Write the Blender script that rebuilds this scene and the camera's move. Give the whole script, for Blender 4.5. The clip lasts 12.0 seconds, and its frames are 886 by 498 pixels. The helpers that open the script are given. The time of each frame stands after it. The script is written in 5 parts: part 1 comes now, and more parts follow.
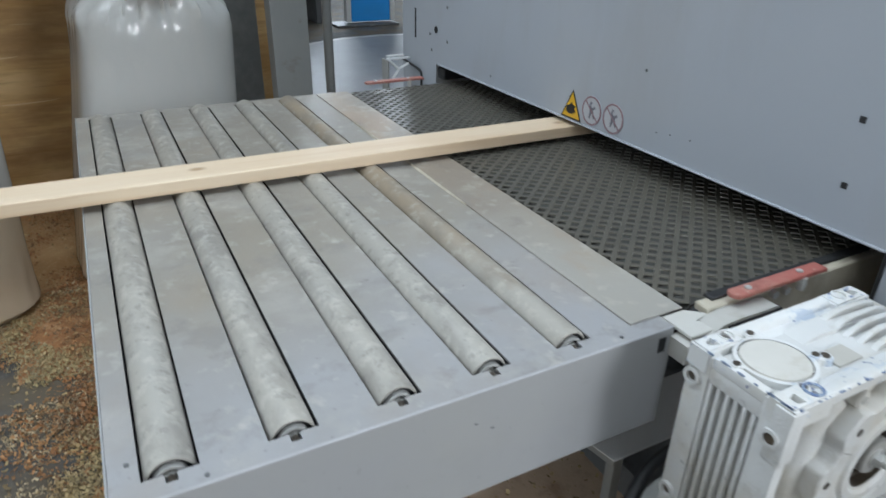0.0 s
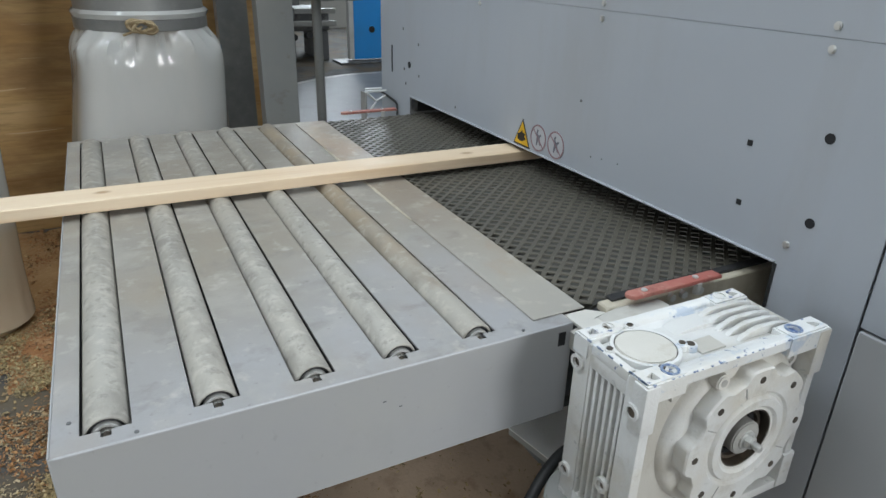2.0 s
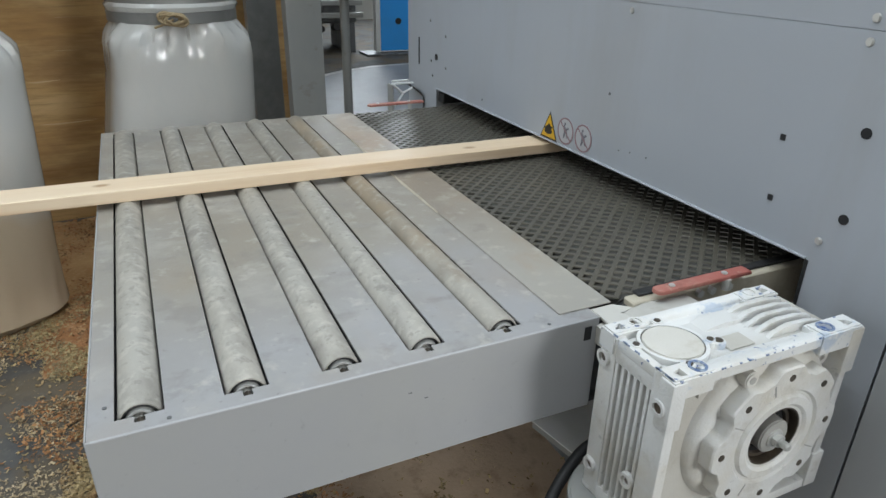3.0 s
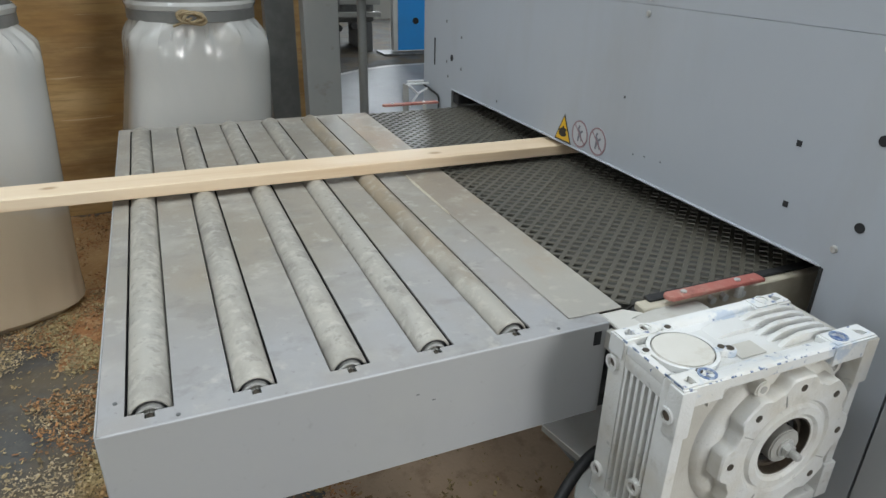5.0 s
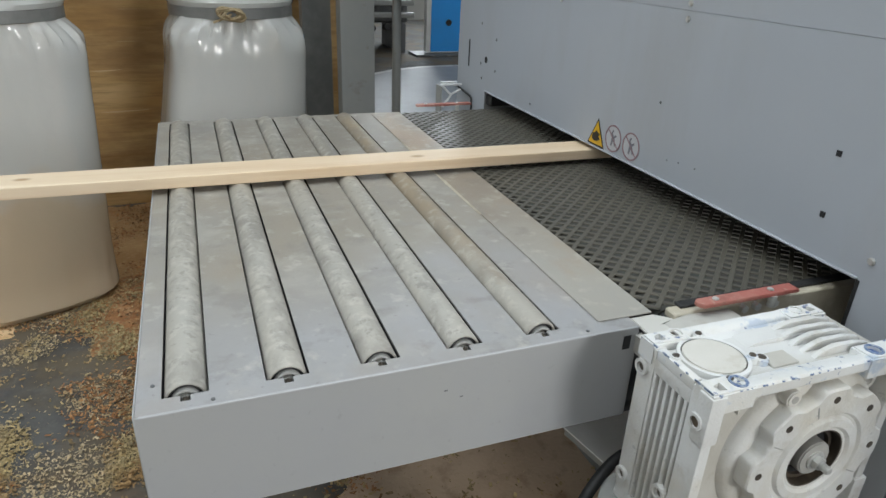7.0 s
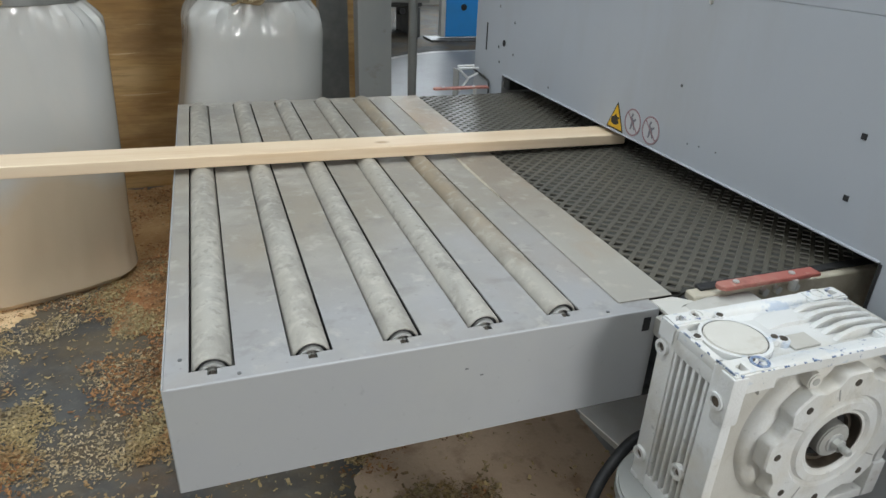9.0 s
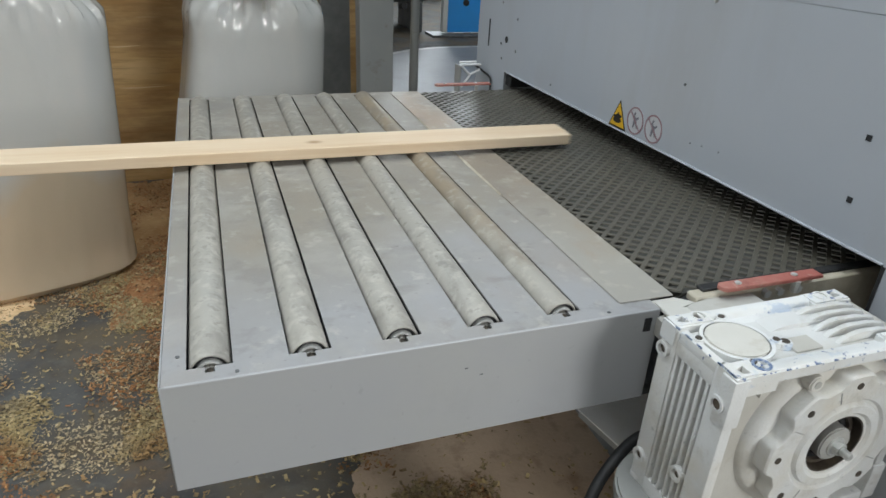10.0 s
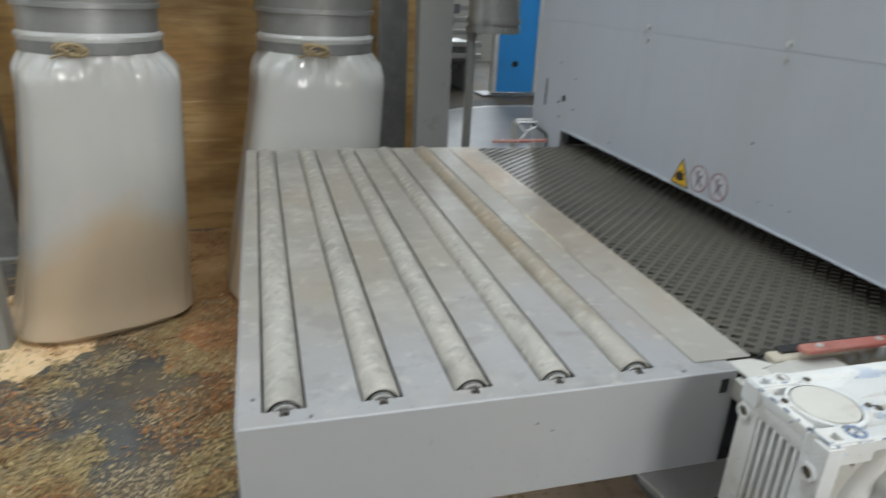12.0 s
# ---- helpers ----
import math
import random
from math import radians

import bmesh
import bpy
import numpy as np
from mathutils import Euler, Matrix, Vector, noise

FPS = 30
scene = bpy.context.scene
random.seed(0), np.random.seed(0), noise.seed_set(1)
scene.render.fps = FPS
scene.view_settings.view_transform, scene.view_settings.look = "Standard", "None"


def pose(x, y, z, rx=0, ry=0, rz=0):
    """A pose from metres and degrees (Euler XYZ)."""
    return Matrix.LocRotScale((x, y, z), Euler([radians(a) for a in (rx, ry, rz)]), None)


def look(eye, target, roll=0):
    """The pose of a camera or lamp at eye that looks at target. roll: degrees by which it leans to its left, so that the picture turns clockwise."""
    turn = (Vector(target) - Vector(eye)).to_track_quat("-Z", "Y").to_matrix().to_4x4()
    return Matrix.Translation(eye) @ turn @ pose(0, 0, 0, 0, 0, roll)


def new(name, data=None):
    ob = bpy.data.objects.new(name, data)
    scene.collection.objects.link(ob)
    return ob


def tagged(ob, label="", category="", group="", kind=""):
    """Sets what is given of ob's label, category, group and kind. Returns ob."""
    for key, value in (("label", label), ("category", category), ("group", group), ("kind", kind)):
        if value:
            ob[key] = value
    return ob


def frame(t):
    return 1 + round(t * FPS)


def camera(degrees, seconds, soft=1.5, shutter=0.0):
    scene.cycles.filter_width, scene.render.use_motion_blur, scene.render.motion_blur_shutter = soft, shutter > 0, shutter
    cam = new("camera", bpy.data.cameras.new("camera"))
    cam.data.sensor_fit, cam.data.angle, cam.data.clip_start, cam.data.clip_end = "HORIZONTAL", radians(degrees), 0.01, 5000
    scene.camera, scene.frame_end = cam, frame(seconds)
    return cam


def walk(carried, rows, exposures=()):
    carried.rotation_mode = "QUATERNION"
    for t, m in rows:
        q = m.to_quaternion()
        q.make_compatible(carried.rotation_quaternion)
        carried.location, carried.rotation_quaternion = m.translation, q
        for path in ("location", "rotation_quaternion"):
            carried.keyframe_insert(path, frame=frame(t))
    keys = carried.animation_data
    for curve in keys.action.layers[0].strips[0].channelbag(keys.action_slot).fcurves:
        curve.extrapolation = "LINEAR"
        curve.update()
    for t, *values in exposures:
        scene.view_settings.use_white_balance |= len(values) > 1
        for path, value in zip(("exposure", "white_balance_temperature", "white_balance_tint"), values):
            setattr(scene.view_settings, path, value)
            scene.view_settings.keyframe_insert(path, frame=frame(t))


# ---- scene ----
cam = camera(68.3, 12.0, shutter=0.5)
PATH = [
    (0, (-0.014, -0.548, 1.405), (0.8235, 1.0205, 0.4895), 1.15),
    (0.5, (0.0231, -0.6262, 1.3967), (0.8415, 0.9365, 0.455), 2.6),
    (1, (0.0361, -0.6973, 1.4004), (0.7175, 0.9506, 0.4933), -0.04),
    (1.5, (0.0447, -0.7163, 1.4146), (0.7741, 0.9363, 0.5557), 0.67),
    (2, (0.0417, -0.7203, 1.4166), (0.8784, 0.9002, 0.5974), 1.38),
    (2.5, (0.0346, -0.7212, 1.4176), (0.8366, 0.9127, 0.5872), 1.28),
    (4.5, (0.0496, -0.7213, 1.4226), (0.781, 0.9333, 0.5687), 0.77),
    (5, (0.0426, -0.7222, 1.4226), (0.77, 0.9386, 0.5786), 1.36),
    (5.5, (0.0426, -0.7242, 1.4246), (0.771, 0.9416, 0.5906), 1.36),
    (6, (0.0386, -0.7241, 1.4256), (0.7491, 0.9449, 0.5835), 1.96),
    (6.5, (0.0326, -0.7241, 1.4236), (0.6953, 0.9677, 0.5881), 1.45),
    (7, (0.0275, -0.728, 1.4206), (0.6863, 0.9628, 0.5801), 2.35),
    (7.5, (0.0234, -0.735, 1.4226), (0.6832, 0.9558, 0.5821), 3.05),
    (9.5, (0.0095, -0.7299, 1.4115), (0.6194, 0.9542, 0.5229), 2.34),
    (10, (0.0126, -0.7249, 1.4135), (0.6315, 0.9561, 0.5239), 2.94),
    (10.5, (0.0276, -0.7261, 1.4146), (0.7113, 0.9594, 0.5832), 3.15),
    (11, (0.0305, -0.7301, 1.4146), (0.7172, 0.9666, 0.6092), 3.05),
    (11.5, (-0.0056, -0.7407, 1.4086), (0.5269, 1.0224, 0.6269), 2.71),
    (11.8, (-0.0373, -0.7243, 1.4023), (0.4005, 1.0662, 0.626), 2.28),
    (12, (-0.0333, -0.7163, 1.4062), (0.4804, 1.0694, 0.6653), 2.8),
]
walk(cam, [(t, look(eye, target, roll)) for t, eye, target, roll in PATH],
     exposures=[(0, 0, 6050, 10), (1.0, 0, 6200, 10), (2.5, 0, 6350, 10), (5.5, 0, 6500, 10), (9.5, 0, 6510, 10), (10.8, 0, 6400, 10), (12, 0, 6540, 10)])

# ---- world and lights ----
scene.view_settings.exposure = 0.0
world = bpy.data.worlds.new("world")
scene.world = world
world.use_nodes = True
wn, wl = world.node_tree.nodes, world.node_tree.links
sky = wn.new("ShaderNodeTexSky")
sky.sky_type, sky.sun_disc = "NISHITA", False
sky.sun_elevation, sky.sun_rotation = radians(38), radians(200)
wl.new(sky.outputs[0], wn["Background"].inputs[0])
wn["Background"].inputs[1].default_value = 0.12


def lamp(name, m, sx, sy, watts, color):
    data = bpy.data.lights.new(name, "AREA")
    data.shape, data.size, data.size_y, data.energy, data.color = "RECTANGLE", sx, sy, watts, color
    ob = new(name, data)
    ob.matrix_world = m
    return ob


# daylight in the openings of the hall: windows behind the camera, in the side wall and in the far wall; two overhead
# strips hang under the closed ceiling
HALL = (-6.0, 9.0, -5.0, 13.0, 4.6)  # x0, x1, y0, y1, height
DAY, DAYW = (0.86, 0.95, 1.0), (0.96, 0.98, 0.96)
REAR = (-2.6, 1.9, 3.6)  # middles of the rear windows
for x, watts in zip(REAR, (36, 142, 60)):
    lamp("window_light_rear", look((x, -4.95, 2.7), (x, 3, 1.2)), 1.1, 1.8, watts, DAYW)
lamp("window_light_side", look((-5.95, 2.2, 2.6), (0, 1.4, 1.2)), 2.0, 1.7, 72, DAY)
lamp("window_light_far", look((4.9, 12.95, 3.0), (2.0, 2, 1.0)), 2.2, 2.3, 190, DAY)
for x in (-1.5, 0.7):
    lamp("roof_light", look((x, 0.4, 4.55), (x, 0.4, 0)), 0.8, 4.0, 78, DAY)
# third overhead lamp, added to brighten the far side; no roof opening there
lamp("roof_light", look((4.5, 8.0, 4.55), (4.5, 8.0, 0)), 3.0, 3.0, 66, DAY)


# ---- materials ----
def mat(name, base, rough=0.5, metal=0.0, spots=(), bump=0.0, bump_scale=200.0, rvar=0.0, spec=0.5, coord="Object", per_piece=0.0, shift=0.0, zones=()):
    """base: linear colour. spots: rows of (colour, scale, low, high, strength, stretch) laid over it by noise.
    zones: rows of (colour, axis, low, high, strength): dusty stretches and painted light falloff with a wandering rim,
    laid under the spots."""
    m = bpy.data.materials.new(name)
    m.use_nodes = True
    n, l = m.node_tree.nodes, m.node_tree.links
    b = n["Principled BSDF"]
    b.inputs["Roughness"].default_value, b.inputs["Metallic"].default_value = rough, metal
    b.inputs["Specular IOR Level"].default_value = spec
    tc = n.new("ShaderNodeTexCoord")
    place = tc.outputs[coord]
    if shift:
        oi, sh = n.new("ShaderNodeObjectInfo"), n.new("ShaderNodeVectorMath")
        sh.operation = "MULTIPLY_ADD"
        sh.inputs[1].default_value = (shift, shift, shift)
        l.new(oi.outputs["Random"], sh.inputs[0]), l.new(place, sh.inputs[2])
        place = sh.outputs[0]
    rgb = n.new("ShaderNodeRGB")
    rgb.outputs[0].default_value = (*base, 1)
    out, fac = rgb.outputs[0], None
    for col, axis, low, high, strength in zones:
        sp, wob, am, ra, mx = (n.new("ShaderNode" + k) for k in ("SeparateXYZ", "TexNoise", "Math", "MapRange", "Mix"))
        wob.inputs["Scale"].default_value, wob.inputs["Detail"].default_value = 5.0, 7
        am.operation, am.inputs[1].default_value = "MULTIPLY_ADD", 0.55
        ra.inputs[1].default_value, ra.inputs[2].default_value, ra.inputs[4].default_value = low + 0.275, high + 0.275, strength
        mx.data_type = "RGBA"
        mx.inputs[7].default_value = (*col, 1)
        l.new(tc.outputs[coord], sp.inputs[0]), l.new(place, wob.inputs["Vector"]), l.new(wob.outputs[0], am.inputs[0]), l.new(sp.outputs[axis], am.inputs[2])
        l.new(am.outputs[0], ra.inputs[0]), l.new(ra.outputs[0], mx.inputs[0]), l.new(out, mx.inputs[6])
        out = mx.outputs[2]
    for i, (col, scale, low, high, strength, stretch) in enumerate(spots):
        mp = n.new("ShaderNodeMapping")
        mp.inputs["Scale"].default_value, mp.inputs["Location"].default_value = stretch, (i * 7.3, i * 3.1, i * 1.7)
        no = n.new("ShaderNodeTexNoise")
        no.inputs["Scale"].default_value, no.inputs["Detail"].default_value = scale, 6
        no.inputs["Roughness"].default_value = 0.62
        ra = n.new("ShaderNodeMapRange")
        ra.inputs[1].default_value, ra.inputs[2].default_value, ra.inputs[4].default_value = low, high, strength
        mx = n.new("ShaderNodeMix")
        mx.data_type = "RGBA"
        mx.inputs[7].default_value = (*col, 1)
        l.new(place, mp.inputs[0]), l.new(mp.outputs[0], no.inputs["Vector"]), l.new(no.outputs[0], ra.inputs[0])
        l.new(ra.outputs[0], mx.inputs[0]), l.new(out, mx.inputs[6])
        out, fac = mx.outputs[2], ra.outputs[0]
    if per_piece:
        gi = n.new("ShaderNodeNewGeometry")
        hs = n.new("ShaderNodeHueSaturation")
        rr = n.new("ShaderNodeMapRange")
        rr.inputs[3].default_value, rr.inputs[4].default_value = 1 - per_piece, 1 + per_piece
        l.new(gi.outputs["Random Per Island"], rr.inputs[0]), l.new(rr.outputs[0], hs.inputs["Value"]), l.new(out, hs.inputs["Color"])
        out = hs.outputs[0]
    l.new(out, b.inputs["Base Color"])
    if rvar and fac:
        rm = n.new("ShaderNodeMapRange")
        rm.inputs[3].default_value, rm.inputs[4].default_value = rough, rough + rvar
        l.new(fac, rm.inputs[0]), l.new(rm.outputs[0], b.inputs["Roughness"])
    if bump:
        no = n.new("ShaderNodeTexNoise")
        no.inputs["Scale"].default_value, no.inputs["Detail"].default_value = bump_scale, 4
        bp = n.new("ShaderNodeBump")
        bp.inputs["Strength"].default_value, bp.inputs["Distance"].default_value = bump, 0.002
        l.new(tc.outputs[coord], no.inputs["Vector"]), l.new(no.outputs[0], bp.inputs["Height"]), l.new(bp.outputs[0], b.inputs["Normal"])
    return m


ONE = (1, 1, 1)
DUST = (0.50, 0.455, 0.37)
M_PAINT = mat("grey_paint", (0.375, 0.38, 0.395), 0.30, 0, [((0.41, 0.41, 0.395), 2.2, 0.38, 0.66, 0.7, ONE), ((0.31, 0.31, 0.31), 5, 0.54, 0.74, 0.45, ONE), ((0.26, 0.26, 0.26), 60, 0.64, 0.72, 0.35, ONE)], 0.12, 900)
# zones on table, plate and rollers: dust plus light falloff painted along y
M_TOP = mat("grey_table_paint", (0.365, 0.363, 0.372), 0.40, 0, [
    ((0.29, 0.28, 0.26), 3.2, 0.45, 0.64, 0.55, ONE), ((0.215, 0.205, 0.19), 9, 0.54, 0.62, 0.45, (1, 1.2, 1)),
    ((0.33, 0.265, 0.19), 3.6, 0.51, 0.68, 0.4, (1, 0.6, 1)), ((0.46, 0.44, 0.40), 6, 0.52, 0.70, 0.6, (0.9, 1.1, 1)), ((0.54, 0.52, 0.475), 26, 0.57, 0.72, 0.6, ONE),
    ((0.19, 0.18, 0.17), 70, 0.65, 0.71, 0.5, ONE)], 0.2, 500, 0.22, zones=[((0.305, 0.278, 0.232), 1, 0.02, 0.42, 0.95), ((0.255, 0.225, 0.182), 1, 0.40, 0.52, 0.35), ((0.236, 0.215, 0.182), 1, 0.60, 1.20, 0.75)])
M_PLATE = mat("worn_plate", (0.375, 0.36, 0.33), 0.40, 0.05, [
    ((0.40, 0.365, 0.30), 2.6, 0.42, 0.6, 0.5, (1, 0.8, 1)), ((0.205, 0.185, 0.16), 6, 0.52, 0.62, 0.55, ONE),
    ((0.37, 0.26, 0.165), 4, 0.49, 0.64, 0.65, (1.2, 0.6, 1)), ((0.49, 0.45, 0.375), 8, 0.53, 0.70, 0.6, (0.9, 1.1, 1)), ((0.55, 0.52, 0.455), 28, 0.57, 0.72, 0.6, ONE)], 0.2, 500, 0.22,
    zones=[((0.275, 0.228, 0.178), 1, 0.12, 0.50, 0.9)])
M_ROLL = mat("dusty_roller_steel", (0.395, 0.38, 0.345), 0.5, 0.05, [
    ((0.43, 0.40, 0.345), 3.5, 0.42, 0.60, 0.5, (2, 0.8, 2)), ((0.235, 0.222, 0.20), 9, 0.48, 0.62, 0.6, (1.6, 0.7, 1.6)), ((0.53, 0.505, 0.455), 42, 0.52, 0.64, 0.55, ONE),
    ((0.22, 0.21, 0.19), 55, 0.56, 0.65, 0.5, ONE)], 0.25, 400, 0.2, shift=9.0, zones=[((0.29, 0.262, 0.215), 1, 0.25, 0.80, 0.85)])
M_ROLL_STAIN = mat("stained_roller_steel", (0.375, 0.355, 0.315), 0.5, 0.05, [
    ((0.36, 0.275, 0.18), 3.0, 0.47, 0.62, 0.65, (2, 0.8, 2)), ((0.22, 0.195, 0.16), 9, 0.48, 0.63, 0.55, (1.6, 0.8, 1.6)), ((0.50, 0.465, 0.405), 42, 0.53, 0.65, 0.5, ONE)], 0.25, 400, 0.2,
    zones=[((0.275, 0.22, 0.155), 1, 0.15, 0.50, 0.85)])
# paler paint that carries the highlight along the skirt's rubbed fold
M_FOLD = mat("rubbed_fold_highlight", (0.43, 0.43, 0.445), 0.42, 0.0, [((0.38, 0.38, 0.39), 9, 0.45, 0.65, 0.8, ONE)], 0.1, 600)
M_STEEL = mat("bright_steel", (0.66, 0.66, 0.64), 0.34, 0.55, [((0.35, 0.34, 0.32), 60, 0.5, 0.7, 0.5, ONE)], 0.1, 600)
# near-black that stands for the shade in gaps, holes and hollow insides
M_SHADE = mat("recess_shade", (0.02, 0.02, 0.022), 0.8)
M_BLACK = mat("black_rubber", (0.018, 0.018, 0.019), 0.55, 0, [((0.06, 0.058, 0.055), 30, 0.5, 0.75, 0.5, ONE)], 0.2, 400)
M_BELT = mat("dark_rubber_belt", (0.028, 0.027, 0.024), 0.42, 0, [((0.05, 0.046, 0.038), 3, 0.35, 0.65, 0.6, ONE), ((0.02, 0.04, 0.038), 25, 0.5, 0.7, 0.5, ONE)], 0.15, 500, 0.12)
M_RIB = mat("dusty_belt_rib", (0.086, 0.080, 0.065), 0.34, 0, [((0.125, 0.112, 0.086), 4, 0.38, 0.66, 0.7, ONE), ((0.06, 0.058, 0.052), 30, 0.55, 0.7, 0.5, ONE)], 0.15, 500, 0.12)
M_PANEL = mat("machine_panel_paint", (0.415, 0.445, 0.492), 0.36, 0, [((0.445, 0.466, 0.498), 1.6, 0.35, 0.7, 0.7, ONE), ((0.37, 0.37, 0.375), 4.5, 0.50, 0.72, 0.5, (1, 1, 0.22)), ((0.30, 0.29, 0.28), 90, 0.68, 0.74, 0.4, ONE)], 0.1, 1100)
M_DOOR = mat("machine_door_paint", (0.43, 0.44, 0.455), 0.4, 0, [((0.47, 0.47, 0.47), 2, 0.4, 0.7, 0.5, ONE)], 0.1, 1100)
M_CREAM = mat("cream_paint", (0.55, 0.50, 0.40), 0.45, 0, [((0.36, 0.30, 0.21), 8, 0.45, 0.7, 0.7, ONE), ((0.66, 0.62, 0.53), 30, 0.55, 0.7, 0.5, ONE)], 0.2, 500)
M_RED = mat("faded_red_paint", (0.40, 0.125, 0.10), 0.55, 0, [((0.47, 0.25, 0.20), 14, 0.44, 0.66, 0.75, ONE), ((0.24, 0.075, 0.06), 30, 0.54, 0.66, 0.6, ONE), ((0.50, 0.40, 0.33), 70, 0.60, 0.68, 0.5, ONE)], 0.2, 500)
M_GEAR = mat("white_gearbox_paint", (0.67, 0.67, 0.66), 0.48, 0, [((0.60, 0.54, 0.43), 7, 0.46, 0.70, 0.65, ONE), ((0.78, 0.78, 0.775), 18, 0.5, 0.7, 0.5, ONE), ((0.46, 0.43, 0.37), 24, 0.54, 0.70, 0.5, ONE), ((0.36, 0.36, 0.36), 70, 0.63, 0.72, 0.6, ONE)], 0.4, 260)
M_GEARB = mat("chipped_blue_white_paint", (0.74, 0.745, 0.74), 0.45, 0, [((0.62, 0.58, 0.50), 9, 0.5, 0.7, 0.5, ONE), ((0.42, 0.50, 0.62), 24, 0.575, 0.66, 0.75, ONE), ((0.06, 0.11, 0.26), 60, 0.63, 0.66, 0.85, ONE)], 0.25, 380)
# dusty casting colour, darkened further for the shade between the end ribs
M_GEARD = mat("gearbox_dust_and_shade", (0.49, 0.47, 0.425), 0.6, 0, [((0.62, 0.605, 0.57), 9, 0.4, 0.7, 0.7, ONE), ((0.36, 0.31, 0.23), 20, 0.58, 0.72, 0.5, ONE)], 0.25, 380)
M_LID = mat("dusty_lid_paint", (0.62, 0.60, 0.55), 0.6, 0, [((0.70, 0.68, 0.64), 9, 0.4, 0.7, 0.7, ONE), ((0.46, 0.41, 0.33), 26, 0.58, 0.72, 0.5, ONE)], 0.25, 380)
M_BLUE = mat("blue_boss_paint", (0.03, 0.09, 0.30), 0.45, 0, [((0.45, 0.50, 0.60), 120, 0.55, 0.62, 0.7, ONE)], 0.2, 400)
M_UNDER = mat("blue_undercoat", (0.10, 0.16, 0.30), 0.5, 0, [((0.42, 0.47, 0.54), 220, 0.45, 0.6, 0.8, ONE)], 0.2, 400)
M_BORE = mat("oily_bore_steel", (0.10, 0.085, 0.07), 0.4, 0.6, [((0.22, 0.17, 0.12), 30, 0.45, 0.7, 0.7, ONE)], 0.2, 500)
M_FLOOR = mat("stained_concrete", (0.098, 0.097, 0.094), 0.80, 0, [
    ((0.14, 0.137, 0.13), 1.1, 0.38, 0.65, 0.7, ONE), ((0.052, 0.053, 0.056), 2.3, 0.48, 0.64, 0.75, ONE), ((0.135, 0.102, 0.062), 2.4, 0.45, 0.58, 0.8, ONE),
    ((0.17, 0.095, 0.045), 3.0, 0.55, 0.68, 0.6, ONE), ((0.06, 0.055, 0.048), 7, 0.5, 0.64, 0.6, ONE), ((0.18, 0.168, 0.145), 38, 0.56, 0.68, 0.5, ONE)], 0.35, 160, 0.15)
M_CHIP = mat("pine_shavings", (0.42, 0.32, 0.155), 0.7, 0, [((0.52, 0.42, 0.25), 8, 0.47, 0.68, 0.7, ONE), ((0.30, 0.165, 0.065), 4.5, 0.48, 0.62, 0.75, ONE), ((0.18, 0.14, 0.085), 11, 0.50, 0.66, 0.65, ONE)], 0, per_piece=0.35)
M_CHIPR = mat("reddish_shavings", (0.33, 0.15, 0.055), 0.7, 0, [((0.46, 0.29, 0.13), 9, 0.45, 0.66, 0.7, ONE), ((0.14, 0.085, 0.045), 13, 0.50, 0.64, 0.75, ONE)], 0, per_piece=0.4)
M_SAWDUST = mat("fine_sawdust", (0.84, 0.60, 0.34), 0.85, 0, [((0.86, 0.68, 0.45), 3, 0.4, 0.7, 0.7, ONE), ((0.58, 0.36, 0.17), 9, 0.5, 0.66, 0.7, ONE), ((0.50, 0.30, 0.14), 40, 0.56, 0.68, 0.5, ONE)], 0.4, 150)
M_PLY = mat("brown_plywood", (0.54, 0.32, 0.115), 0.52, 0, [
    ((0.72, 0.51, 0.25), 1.5, 0.40, 0.62, 0.85, (0.7, 1, 1.6)), ((0.22, 0.105, 0.035), 1.7, 0.48, 0.66, 0.75, (0.6, 1, 2.0)), ((0.38, 0.215, 0.08), 5, 0.48, 0.64, 0.7, (0.4, 1, 4)), ((0.27, 0.14, 0.05), 22, 0.55, 0.68, 0.4, (0.12, 1, 2.5)), ((0.80, 0.64, 0.40), 5, 0.64, 0.70, 0.7, (0.3, 1, 10))], 0.15, 120)
M_SPLIT = mat("pale_torn_veneer", (0.74, 0.57, 0.33), 0.6, 0, [((0.60, 0.42, 0.21), 20, 0.45, 0.65, 0.7, (0.3, 1, 3))], 0.2, 200)
M_DRUM = mat("galvanised_drum", (0.34, 0.34, 0.33), 0.42, 0.4, [((0.24, 0.235, 0.22), 4, 0.42, 0.68, 0.7, ONE), ((0.42, 0.41, 0.38), 15, 0.55, 0.7, 0.4, ONE)], 0.15, 300)
M_POST = mat("grey_steel_post", (0.30, 0.305, 0.295), 0.5, 0, [((0.36, 0.35, 0.32), 4, 0.4, 0.7, 0.6, ONE), ((0.20, 0.16, 0.11), 12, 0.62, 0.74, 0.5, ONE)], 0.15, 400)
M_STRAP = mat("strap_tape", (0.36, 0.355, 0.34), 0.45, 0.2, [((0.55, 0.53, 0.48), 12, 0.45, 0.7, 0.6, ONE)], 0.2, 300)
# dark strap grey, used on the rear legs as painted shade
M_BAND_SHADE = mat("dark_band_and_leg_shade", (0.20, 0.20, 0.195), 0.42, 0.1, [((0.30, 0.295, 0.28), 10, 0.45, 0.7, 0.6, ONE)], 0.2, 300)
M_ROPE = mat("tan_rope", (0.38, 0.30, 0.18), 0.8, 0, [((0.30, 0.20, 0.10), 60, 0.45, 0.7, 0.7, ONE)], 0.4, 400)
